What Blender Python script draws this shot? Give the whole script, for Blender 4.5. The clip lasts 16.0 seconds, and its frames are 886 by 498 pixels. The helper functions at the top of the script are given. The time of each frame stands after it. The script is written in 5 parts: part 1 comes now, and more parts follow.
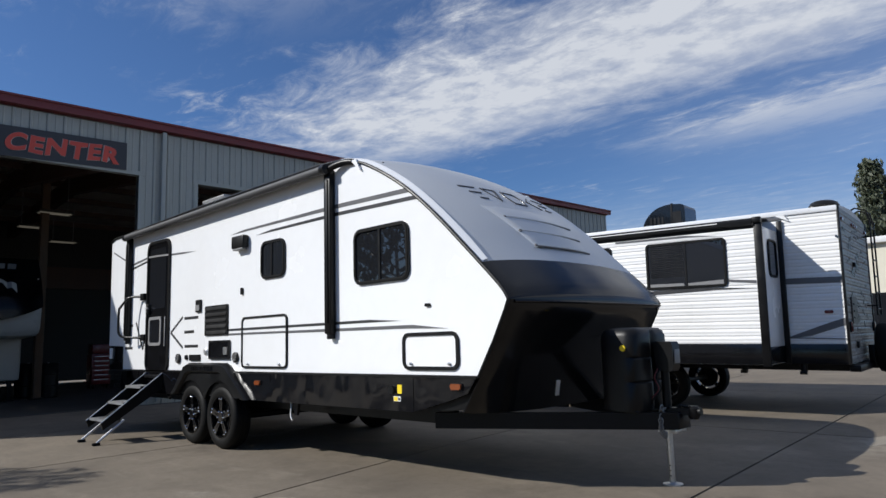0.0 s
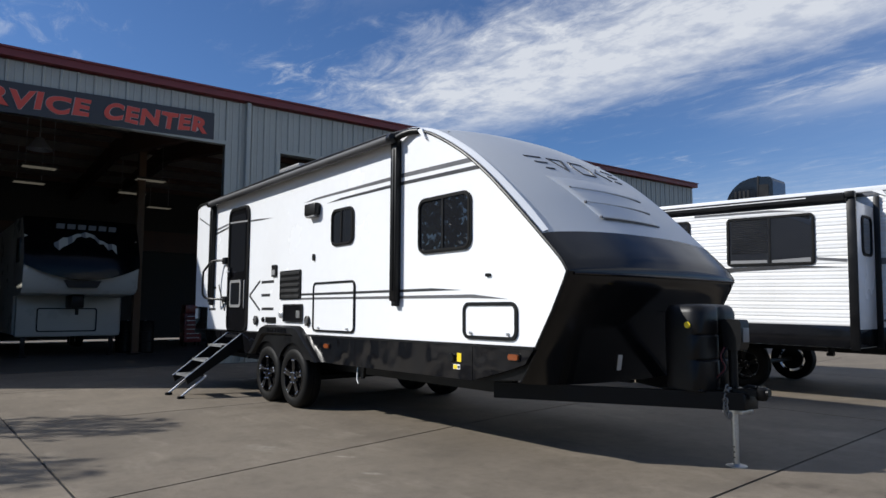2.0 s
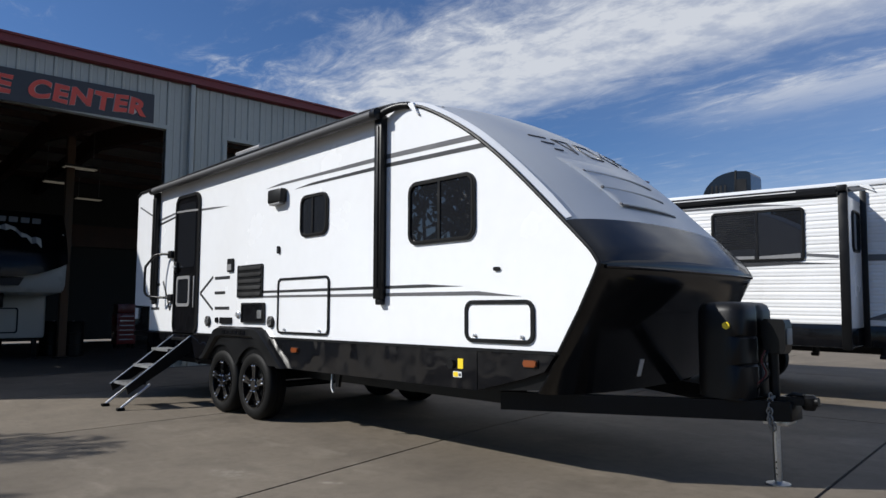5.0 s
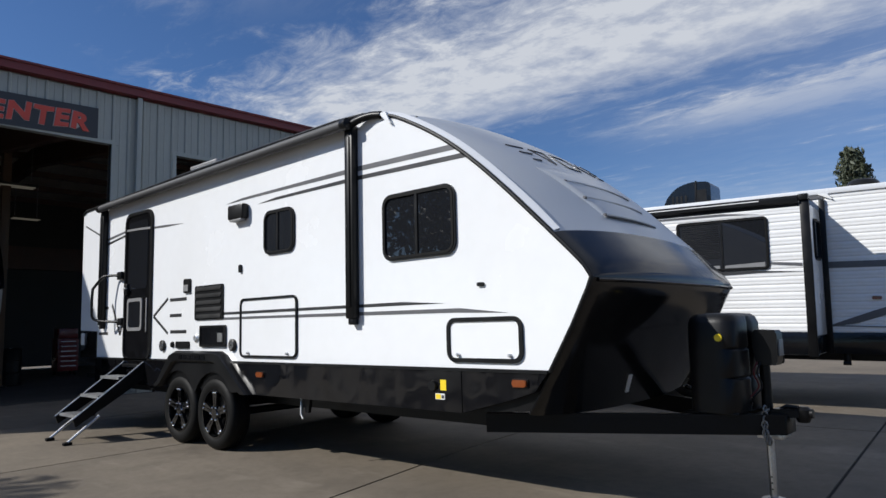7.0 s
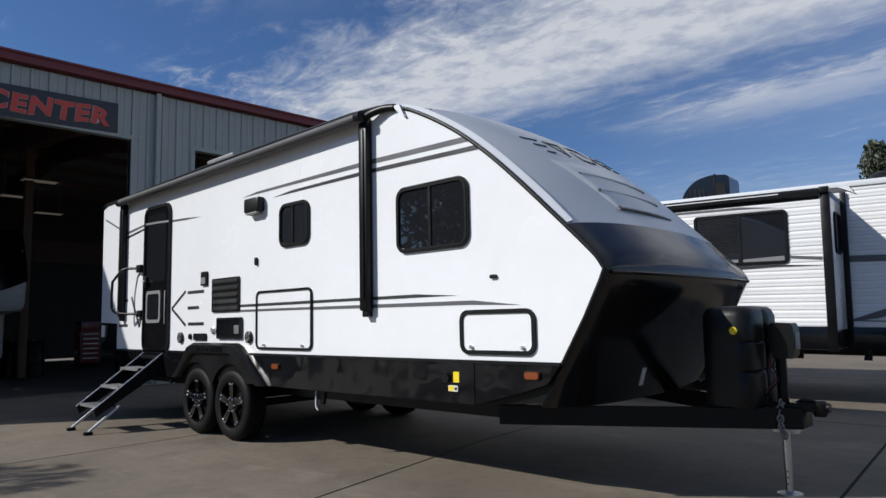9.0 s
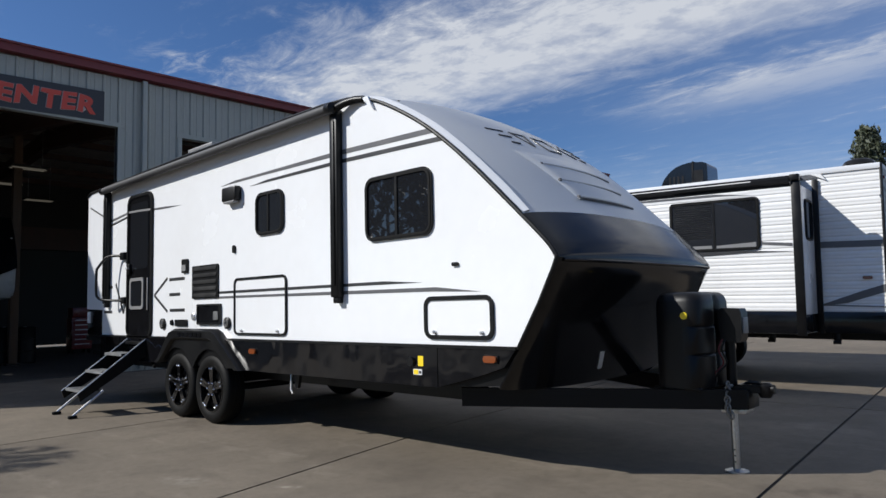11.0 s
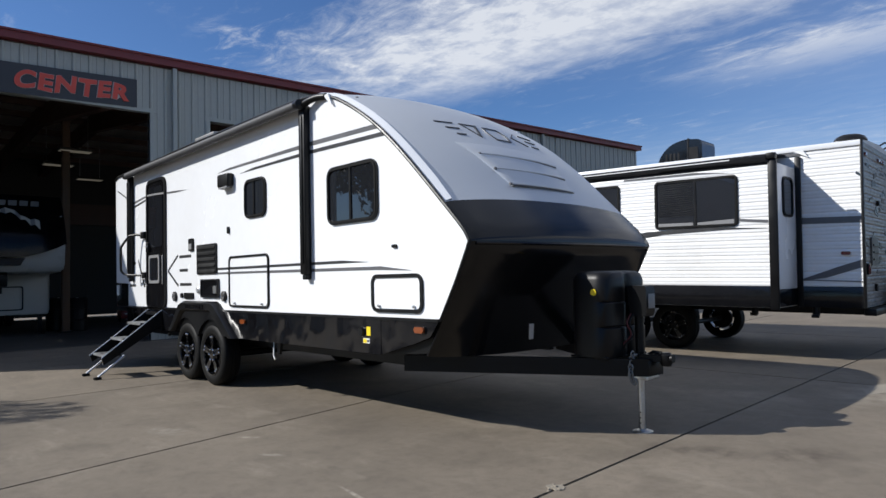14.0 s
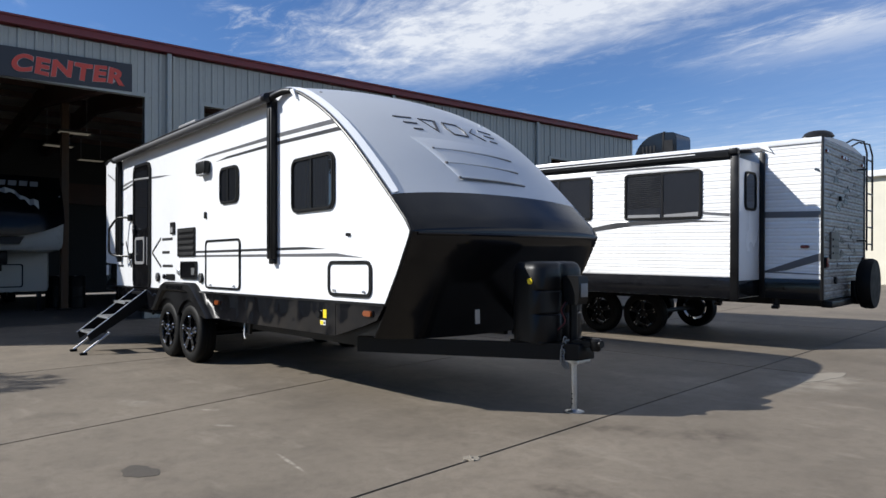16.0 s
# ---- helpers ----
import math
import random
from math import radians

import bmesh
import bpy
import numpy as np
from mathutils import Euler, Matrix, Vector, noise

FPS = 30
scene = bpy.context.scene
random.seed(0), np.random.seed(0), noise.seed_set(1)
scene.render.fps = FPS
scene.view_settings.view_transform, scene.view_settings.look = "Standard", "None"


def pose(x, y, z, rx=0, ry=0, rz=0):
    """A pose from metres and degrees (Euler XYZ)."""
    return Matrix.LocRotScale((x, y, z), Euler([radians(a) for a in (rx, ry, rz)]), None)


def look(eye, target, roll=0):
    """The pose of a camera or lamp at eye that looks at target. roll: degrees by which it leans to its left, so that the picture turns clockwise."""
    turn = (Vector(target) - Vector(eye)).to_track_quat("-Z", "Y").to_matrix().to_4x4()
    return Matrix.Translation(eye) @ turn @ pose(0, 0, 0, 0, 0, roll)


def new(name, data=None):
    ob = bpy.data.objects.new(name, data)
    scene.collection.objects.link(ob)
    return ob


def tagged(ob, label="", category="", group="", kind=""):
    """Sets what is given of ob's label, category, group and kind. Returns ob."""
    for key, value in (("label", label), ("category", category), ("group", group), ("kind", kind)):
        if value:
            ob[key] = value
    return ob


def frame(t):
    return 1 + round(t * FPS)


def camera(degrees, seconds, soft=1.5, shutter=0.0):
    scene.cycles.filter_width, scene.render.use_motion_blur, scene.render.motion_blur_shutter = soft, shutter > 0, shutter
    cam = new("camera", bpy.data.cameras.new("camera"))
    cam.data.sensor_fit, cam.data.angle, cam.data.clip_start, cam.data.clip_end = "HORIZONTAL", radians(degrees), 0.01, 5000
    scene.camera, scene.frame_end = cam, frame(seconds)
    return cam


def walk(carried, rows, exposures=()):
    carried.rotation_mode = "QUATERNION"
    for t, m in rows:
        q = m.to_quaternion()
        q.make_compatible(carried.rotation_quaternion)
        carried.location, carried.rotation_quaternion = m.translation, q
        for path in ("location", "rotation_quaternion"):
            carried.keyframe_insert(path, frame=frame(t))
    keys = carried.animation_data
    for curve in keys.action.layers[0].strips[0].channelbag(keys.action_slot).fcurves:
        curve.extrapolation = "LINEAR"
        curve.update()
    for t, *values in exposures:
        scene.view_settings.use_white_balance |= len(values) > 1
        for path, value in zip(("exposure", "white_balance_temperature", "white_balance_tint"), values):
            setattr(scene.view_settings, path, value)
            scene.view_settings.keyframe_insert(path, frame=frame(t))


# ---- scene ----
cam = camera(66.5, 16.0)
PATH = [
    (0, (3.175, -3.926, 1.179), (1.789, -2.509, 1.445), -1.7),
    (0.5, (3.329, -3.842, 1.178), (1.872, -2.501, 1.458), -2.1),
    (1, (3.468, -3.778, 1.18), (1.945, -2.512, 1.46), -1.4),
    (1.5, (3.443, -3.768, 1.171), (1.892, -2.527, 1.402), -0.4),
    (2, (3.289, -3.803, 1.166), (1.734, -2.559, 1.35), 0.2),
    (2.5, (3.155, -3.836, 1.162), (1.646, -2.537, 1.346), -0.4),
    (3, (3.03, -3.828, 1.145), (1.559, -2.485, 1.329), -0.6),
    (3.5, (2.806, -3.77, 1.164), (1.333, -2.429, 1.342), -0.4),
    (4, (2.602, -3.711, 1.187), (1.131, -2.368, 1.365), -0.9),
    (4.5, (2.494, -3.679, 1.168), (1.033, -2.325, 1.344), -0.3),
    (7, (2.067, -3.632, 1.2), (0.738, -2.155, 1.422), -1.4),
    (7.5, (2.069, -3.628, 1.195), (0.724, -2.168, 1.435), -1.4),
    (8, (2.078, -3.622, 1.189), (0.721, -2.173, 1.434), -0.9),
    (8.5, (2.082, -3.612, 1.181), (0.717, -2.167, 1.405), -0.7),
    (9, (2.092, -3.612, 1.181), (0.723, -2.169, 1.389), -1.2),
    (11.5, (2.484, -3.546, 1.183), (1.122, -2.089, 1.336), -1.3),
    (12, (2.612, -3.531, 1.196), (1.253, -2.071, 1.338), -1.3),
    (12.5, (2.808, -3.539, 1.189), (1.431, -2.095, 1.324), -1.3),
    (13, (3.019, -3.506, 1.186), (1.566, -2.137, 1.309), -0.9),
    (13.5, (3.241, -3.41, 1.197), (1.77, -2.058, 1.3), -2.0),
    (14, (3.425, -3.365, 1.211), (1.945, -2.022, 1.294), -1.3),
    (14.5, (3.626, -3.38, 1.205), (2.141, -2.042, 1.266), -1.8),
    (15, (3.807, -3.401, 1.205), (2.318, -2.066, 1.25), -1.6),
    (15.5, (3.916, -3.326, 1.225), (2.427, -1.991, 1.258), -2.1),
    (16, (4.015, -3.241, 1.236), (2.519, -1.914, 1.272), -0.3),
]
walk(cam, [(t, look(eye, target, roll)) for t, eye, target, roll in PATH], [(0.0, 0.04), (2.0, 0.14), (3.5, 0.16), (4.5, 0.06), (7.0, -0.02), (9.0, -0.10), (11.5, 0.03), (13.5, 0.16), (16.0, 0.38)])

# ---- world and sun ----
SUN = Vector((0.84, 1.17, -1.0)).normalized()


def make_world():
    world = bpy.data.worlds.new("sky")
    scene.world = world
    world.use_nodes = True
    nt = world.node_tree
    nt.nodes.clear()
    N, L = nt.nodes.new, nt.links.new

    def m(op, a, b=None, c=None):
        n = N("ShaderNodeMath")
        n.operation = op
        for i, v in enumerate((a, b, c)):
            if v is None:
                continue
            if isinstance(v, (int, float)):
                n.inputs[i].default_value = v
            else:
                L(v, n.inputs[i])
        return n.outputs[0]

    def step(v, lo, hi):
        n = N("ShaderNodeMapRange")
        n.interpolation_type = "SMOOTHSTEP"
        L(v, n.inputs["Value"])
        n.inputs["From Min"].default_value, n.inputs["From Max"].default_value = lo, hi
        return n.outputs["Result"]

    out, bg = N("ShaderNodeOutputWorld"), N("ShaderNodeBackground")
    sky = N("ShaderNodeTexSky")
    sky.sky_type, sky.sun_disc = "NISHITA", False
    sky.sun_elevation, sky.sun_rotation = radians(34.7), math.atan2(-SUN.x, -SUN.y)
    sky.air_density, sky.dust_density, sky.ozone_density = 1.0, 0.6, 2.0
    co = N("ShaderNodeTexCoord")
    sep = N("ShaderNodeSeparateXYZ")
    L(co.outputs["Generated"], sep.inputs[0])
    x, y, z = sep.outputs
    zz = m("MAXIMUM", z, 0.03)
    # thin high cloud lies in one level sheet: its streaks run along x and converge at the horizon
    px, py = m("DIVIDE", x, zz), m("DIVIDE", y, zz)
    comb = N("ShaderNodeCombineXYZ")
    L(m("MULTIPLY", px, 0.8), comb.inputs[0])
    L(m("ADD", m("MULTIPLY", py, 1.5), m("MULTIPLY", px, 0.12)), comb.inputs[1])
    big, fine = N("ShaderNodeTexNoise"), N("ShaderNodeTexNoise")
    big.inputs["Scale"].default_value, big.inputs["Detail"].default_value, big.inputs["Roughness"].default_value = 1.1, 4, 0.55
    fine.inputs["Scale"].default_value, fine.inputs["Detail"].default_value, fine.inputs["Roughness"].default_value = 4.2, 8, 0.68
    fine.inputs["Distortion"].default_value = 0.5
    for n in (big, fine):
        L(comb.outputs[0], n.inputs["Vector"])
    edge = m("ADD", py, m("MULTIPLY", m("SUBTRACT", fine.outputs[0], 0.5), 0.9))
    band = m("MULTIPLY", step(edge, 1.25, 2.0), m("SUBTRACT", 1.0, step(edge, 2.15, 2.85)))
    band = m("MULTIPLY", band, step(m("ADD", px, m("MULTIPLY", fine.outputs[0], 1.0)), -2.9, -1.7))
    puff = N("ShaderNodeTexNoise")
    puff.inputs["Scale"].default_value, puff.inputs["Detail"].default_value, puff.inputs["Roughness"].default_value = 7.5, 5, 0.6
    flat = N("ShaderNodeCombineXYZ")
    L(px, flat.inputs[0])
    L(py, flat.inputs[1])
    L(flat.outputs[0], puff.inputs["Vector"])
    band = m("MULTIPLY", band, m("ADD", 0.7, m("MULTIPLY", step(puff.outputs[0], 0.3, 0.68), 0.5)))
    thin = m("MULTIPLY", step(edge, 2.85, 3.25), m("SUBTRACT", 1.0, step(edge, 3.25, 3.8)))
    thin = m("MULTIPLY", m("MULTIPLY", thin, 0.85), step(m("ADD", px, fine.outputs[0]), -1.5, -0.4))
    low = m("MULTIPLY", step(py, 3.2, 7.0), 0.55)
    dens = m("ADD", m("MULTIPLY", band, m("ADD", 0.25, m("MULTIPLY", fine.outputs[0], 1.2))), m("MULTIPLY", thin, m("MULTIPLY", fine.outputs[0], 1.0)))
    wisps = m("MULTIPLY", step(fine.outputs[0], 0.5, 0.85), step(big.outputs[0], 0.42, 0.7))
    dens = m("ADD", dens, m("MULTIPLY", wisps, 0.6))
    dens = m("ADD", dens, m("MULTIPLY", low, fine.outputs[0]))
    veil = m("MULTIPLY", m("MULTIPLY", step(px, -2.6, -0.6), step(py, 1.9, 2.6)), m("SUBTRACT", 1.0, step(py, 3.6, 5.0)))
    dens = m("ADD", dens, m("MULTIPLY", veil, m("MULTIPLY", big.outputs[0], 0.2)))
    # unseen cloud added overhead, carrying the band on, to brighten the nose cap
    across = m("MULTIPLY", step(m("ADD", px, fine.outputs[0]), -1.6, -0.5), m("SUBTRACT", 1.0, step(px, 0.8, 2.0)))
    along = m("MULTIPLY", step(py, -0.6, 0.2), m("SUBTRACT", 1.0, step(edge, 0.9, 1.35)))
    over = m("MULTIPLY", m("MULTIPLY", across, along), m("ADD", 0.1, m("MULTIPLY", fine.outputs[0], 0.6)))
    dens = m("ADD", dens, over)
    dens = m("MINIMUM", m("MULTIPLY", dens, step(z, 0.02, 0.12)), 0.9)
    tint = N("ShaderNodeMix")
    tint.data_type, tint.blend_type = "RGBA", "MULTIPLY"
    tint.inputs["Factor"].default_value = 1.0
    L(sky.outputs[0], tint.inputs["A"])
    tint.inputs["B"].default_value = SKY_TINT
    mix = N("ShaderNodeMix")
    mix.data_type = "RGBA"
    L(dens, mix.inputs["Factor"])
    L(tint.outputs["Result"], mix.inputs["A"])
    mix.inputs["B"].default_value = CLOUD
    L(mix.outputs["Result"], bg.inputs["Color"])
    bg.inputs["Strength"].default_value = 0.074
    L(bg.outputs[0], out.inputs["Surface"])


SKY_TINT = (0.62, 0.89, 1.29, 1)
CLOUD = (9.0, 9.4, 10.1, 1)
make_world()
sun = new("sun", bpy.data.lights.new("sun", "SUN"))
sun.data.energy, sun.data.angle, sun.data.color = 4.75, radians(0.53), (1.0, 0.98, 0.94)
sun.matrix_world = look((0, 0, 30), Vector((0, 0, 30)) + SUN)


# ---- materials ----
def mat(name, color, rough=0.5, metal=0.0, var=0.12, scale=3.0, fine=60.0, bump=0.0, coat=0.0, dirt=None, dirt_amount=0.0, spec=0.5, stretch=(1, 1, 1), rnd=0.0):
    """A surface with broad stains, fine grain, relief and, where asked, patches of dirt."""
    ma = bpy.data.materials.new(name)
    ma.use_nodes = True
    nt = ma.node_tree
    bs = nt.nodes["Principled BSDF"]
    N, L = nt.nodes.new, nt.links.new
    bs.inputs["Roughness"].default_value, bs.inputs["Metallic"].default_value = rough, metal
    bs.inputs["Coat Weight"].default_value, bs.inputs["Specular IOR Level"].default_value = coat, spec
    co, mp = N("ShaderNodeTexCoord"), N("ShaderNodeMapping")
    mp.inputs["Scale"].default_value = stretch
    L(co.outputs["Object"], mp.inputs[0])
    n1, n2 = N("ShaderNodeTexNoise"), N("ShaderNodeTexNoise")
    n1.inputs["Scale"].default_value, n1.inputs["Detail"].default_value = scale, 6
    n2.inputs["Scale"].default_value, n2.inputs["Detail"].default_value = fine, 3
    for n in (n1, n2):
        L(mp.outputs[0], n.inputs["Vector"])
    ad = N("ShaderNodeMath")
    ad.operation = "ADD"
    L(n1.outputs[0], ad.inputs[0])
    L(n2.outputs[0], ad.inputs[1])
    val = ad.outputs[0]
    if rnd:
        info, mul = N("ShaderNodeObjectInfo"), N("ShaderNodeMath")
        mul.operation, mul.inputs[1].default_value = "MULTIPLY_ADD", rnd
        L(info.outputs["Random"], mul.inputs[0])
        L(val, mul.inputs[2])
        val = mul.outputs[0]
    rg = N("ShaderNodeMapRange")
    rg.inputs["From Min"].default_value, rg.inputs["From Max"].default_value = 0.6, 1.4 + rnd
    rg.inputs["To Min"].default_value, rg.inputs["To Max"].default_value = 1 - var, 1 + var
    L(val, rg.inputs["Value"])
    mul = N("ShaderNodeVectorMath")
    mul.operation = "SCALE"
    mul.inputs[0].default_value = color
    L(rg.outputs[0], mul.inputs["Scale"])
    base = mul.outputs[0]
    if dirt:
        n3, rp, mx = N("ShaderNodeTexNoise"), N("ShaderNodeMapRange"), N("ShaderNodeMix")
        n3.inputs["Scale"].default_value, n3.inputs["Detail"].default_value = scale * 0.45, 8
        L(mp.outputs[0], n3.inputs["Vector"])
        rp.inputs["From Min"].default_value, rp.inputs["From Max"].default_value = 0.5, 0.72
        rp.inputs["To Max"].default_value = dirt_amount
        L(n3.outputs[0], rp.inputs["Value"])
        mx.data_type = "RGBA"
        L(rp.outputs[0], mx.inputs["Factor"])
        L(base, mx.inputs["A"])
        mx.inputs["B"].default_value = (*dirt, 1)
        base = mx.outputs["Result"]
    L(base, bs.inputs["Base Color"])
    ro = N("ShaderNodeMapRange")
    ro.inputs["From Min"].default_value, ro.inputs["From Max"].default_value = 0.3, 0.7
    ro.inputs["To Min"].default_value, ro.inputs["To Max"].default_value = max(rough - 0.06, 0.02), min(rough + 0.08, 1)
    L(n1.outputs[0], ro.inputs["Value"])
    L(ro.outputs[0], bs.inputs["Roughness"])
    if bump:
        bp = N("ShaderNodeBump")
        bp.inputs["Strength"].default_value, bp.inputs["Distance"].default_value = 1.0, bump
        L(val, bp.inputs["Height"])
        L(bp.outputs[0], bs.inputs["Normal"])
    return ma


def glow(name, color, strength):
    ma = bpy.data.materials.new(name)
    ma.use_nodes = True
    bs = ma.node_tree.nodes["Principled BSDF"]
    bs.inputs["Emission Color"].default_value, bs.inputs["Emission Strength"].default_value = (*color, 1), strength
    bs.inputs["Base Color"].default_value = (*(0.25 * c for c in color), 1)
    return ma


def wavy_gelcoat(name, color, rough, scale, depth, spec):
    """Glossy dark skin that is not quite flat, so that what it mirrors is drawn out in soft waves."""
    ma = mat(name, color, rough, var=0.2, scale=3, fine=30, spec=spec)
    nt = ma.node_tree
    co, mp, n, bp = (nt.nodes.new(k) for k in ("ShaderNodeTexCoord", "ShaderNodeMapping", "ShaderNodeTexNoise", "ShaderNodeBump"))
    mp.inputs["Scale"].default_value = (1.0, 1.0, 0.8)
    nt.links.new(co.outputs["Object"], mp.inputs[0])
    nt.links.new(mp.outputs[0], n.inputs["Vector"])
    n.inputs["Scale"].default_value, n.inputs["Detail"].default_value = scale, 0.5
    bp.inputs["Distance"].default_value = depth
    nt.links.new(n.outputs[0], bp.inputs["Height"])
    nt.links.new(bp.outputs[0], nt.nodes["Principled BSDF"].inputs["Normal"])
    return ma


NOSEBLK = wavy_gelcoat("black_nose_gelcoat", (0.006, 0.006, 0.0065), 0.12, 1.6, 0.012, 0.36)
SKIRTGEL = wavy_gelcoat("black_skirt_gelcoat", (0.005, 0.005, 0.006), 0.08, 4.5, 0.018, 0.42)
BROWN, CHALK = (0.06, 0.044, 0.031), (0.40, 0.36, 0.29)
SPOTS = ((1.15, 1.0, 0.55, 0.22, 20, 5, BROWN, 0.8), (1.7, 1.35, 0.4, 0.25, 60, 6, BROWN, 0.75), (1.75, -0.32, 0.35, 0.16, 10, 7, BROWN, 0.7),
         (-0.18, -1.92, 0.3, 0.24, 0, 9, BROWN, 0.6), (-2.28, -1.31, 0.28, 0.16, 15, 9, CHALK, 0.5), (-1.55, -0.94, 0.12, 0.04, 40, 14, CHALK, 0.8),
         (-0.93, -1.07, 0.14, 0.05, 30, 14, CHALK, 0.6), (0.25, -1.17, 0.3, 0.022, -8, 14, CHALK, 0.9), (0.6, 3.2, 0.6, 0.5, 0, 3, CHALK, 0.35),
         (1.4, 4.1, 0.6, 0.9, 0, 4, CHALK, 0.5), (-2.3, 3.0, 0.9, 0.5, 0, 3, CHALK, 0.3))


def concrete(name, base, dark, pale):
    """Worn yard concrete: broad cloudy staining, blotches, pale scuffs, grit."""
    ma = bpy.data.materials.new(name)
    ma.use_nodes = True
    nt = ma.node_tree
    bs = nt.nodes["Principled BSDF"]
    N, L = nt.nodes.new, nt.links.new
    co = N("ShaderNodeTexCoord")

    def noise_at(scale, detail, rough, lo, hi, top, stretch=(1, 1, 1)):
        mp, n, rg = N("ShaderNodeMapping"), N("ShaderNodeTexNoise"), N("ShaderNodeMapRange")
        mp.inputs["Scale"].default_value = stretch
        mp.inputs["Location"].default_value = (scale * 3.1, scale * 7.7, 0)
        L(co.outputs["Object"], mp.inputs[0])
        L(mp.outputs[0], n.inputs["Vector"])
        n.inputs["Scale"].default_value, n.inputs["Detail"].default_value, n.inputs["Roughness"].default_value = scale, detail, rough
        rg.inputs["From Min"].default_value, rg.inputs["From Max"].default_value, rg.inputs["To Max"].default_value = lo, hi, top
        L(n.outputs[0], rg.inputs["Value"])
        return rg.outputs[0], n.outputs[0]

    def blend(a, b, f):
        mx = N("ShaderNodeMix")
        mx.data_type = "RGBA"
        L(f, mx.inputs["Factor"])
        for s, v in (("A", a), ("B", b)):
            if isinstance(v, tuple):
                mx.inputs[s].default_value = (*v, 1)
            else:
                L(v, mx.inputs[s])
        return mx.outputs["Result"]

    broad, _ = noise_at(0.45, 5, 0.6, 0.35, 0.68, 0.75)
    blotch, _ = noise_at(2.3, 7, 0.62, 0.48, 0.72, 0.6, (1, 0.7, 1))
    scuff, _ = noise_at(1.6, 9, 0.7, 0.56, 0.76, 0.7, (0.6, 1.6, 1))
    mottle, _ = noise_at(11, 6, 0.7, 0.46, 0.70, 0.5)
    chalk, _ = noise_at(5.2, 10, 0.78, 0.64, 0.78, 0.55, (1.5, 0.6, 1))
    grit, raw = noise_at(110, 4, 0.75, 0.38, 0.72, 0.42)
    c = blend(base, dark, broad)
    c = blend(c, tuple(0.8 * v for v in dark), blotch)
    c = blend(c, tuple(0.85 * v for v in dark), mottle)
    spill, _ = noise_at(0.95, 8, 0.66, 0.60, 0.74, 0.65, (0.8, 1.3, 1))
    c = blend(c, (0.075, 0.058, 0.042), spill)
    c = blend(c, pale, scuff)
    # brown stains and pale scrapes that lie in one place each
    for cx, cy, rx, ry, turn, scale, col, top in SPOTS:
        mp, ln, rg, mu = N("ShaderNodeMapping"), N("ShaderNodeVectorMath"), N("ShaderNodeMapRange"), N("ShaderNodeMath")
        mp.vector_type = "TEXTURE"
        mp.inputs["Location"].default_value = (cx, cy, 0)
        mp.inputs["Rotation"].default_value = (0, 0, radians(turn))
        mp.inputs["Scale"].default_value = (rx, ry, 1)
        L(co.outputs["Object"], mp.inputs[0])
        ln.operation, mu.operation = "LENGTH", "MULTIPLY"
        L(mp.outputs[0], ln.inputs[0])
        rg.interpolation_type = "SMOOTHSTEP"
        rg.inputs["From Min"].default_value, rg.inputs["From Max"].default_value = 1.0, 0.25
        L(ln.outputs["Value"], rg.inputs["Value"])
        f, _ = noise_at(scale, 6, 0.65, 0.38, 0.62, top)
        L(rg.outputs[0], mu.inputs[0])
        L(f, mu.inputs[1])
        c = blend(c, col, mu.outputs[0])
    c = blend(c, tuple(1.25 * v for v in pale), chalk)
    c = blend(c, tuple(0.55 * v for v in dark), grit)
    info, rg, mul = N("ShaderNodeObjectInfo"), N("ShaderNodeMapRange"), N("ShaderNodeVectorMath")
    rg.inputs["To Min"].default_value, rg.inputs["To Max"].default_value = 0.93, 1.07
    L(info.outputs["Random"], rg.inputs["Value"])
    mul.operation = "SCALE"
    L(c, mul.inputs[0])
    L(rg.outputs[0], mul.inputs["Scale"])
    L(mul.outputs[0], bs.inputs["Base Color"])
    bs.inputs["Roughness"].default_value = 0.8
    bp = N("ShaderNodeBump")
    bp.inputs["Distance"].default_value = 0.002
    L(raw, bp.inputs["Height"])
    L(bp.outputs[0], bs.inputs["Normal"])
    return ma


CONCRETE = concrete("concrete", (0.215, 0.178, 0.134), (0.120, 0.098, 0.072), (0.305, 0.262, 0.205))
JOINT = mat("joint_filler", (0.012, 0.012, 0.012), 0.9)
PATCH = mat("concrete_patch", (0.245, 0.215, 0.17), 0.8, var=0.15, scale=4, bump=0.001)
STAIN = mat("oil_stained_concrete", (0.066, 0.055, 0.042), 0.7, var=0.2, scale=6, bump=0.001)
WHITE = mat("white_gelcoat", (0.83, 0.84, 0.85), 0.22, var=0.025, scale=1.2, fine=8, coat=0.3, dirt=(0.72, 0.71, 0.68), dirt_amount=0.25)
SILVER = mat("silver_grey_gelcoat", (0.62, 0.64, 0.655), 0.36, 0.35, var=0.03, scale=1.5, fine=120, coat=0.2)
BLACKGEL = mat("black_gelcoat", (0.006, 0.006, 0.007), 0.14, var=0.3, scale=7, fine=14, bump=0.0012, spec=0.4)
FENDERPL = mat("gloss_black_moulding", (0.005, 0.005, 0.0055), 0.33, var=0.2, scale=3, fine=20, spec=0.35)
OFFWHITE = mat("dull_white_gelcoat", (0.47, 0.46, 0.41), 0.3, var=0.06, scale=1.5)
BLACKPL = mat("black_plastic", (0.007, 0.007, 0.0075), 0.36, var=0.25, scale=6, fine=150, bump=0.0003, spec=0.25)
BLACKMT = mat("black_painted_metal", (0.006, 0.006, 0.0065), 0.35, var=0.3, scale=4, fine=80, spec=0.2)
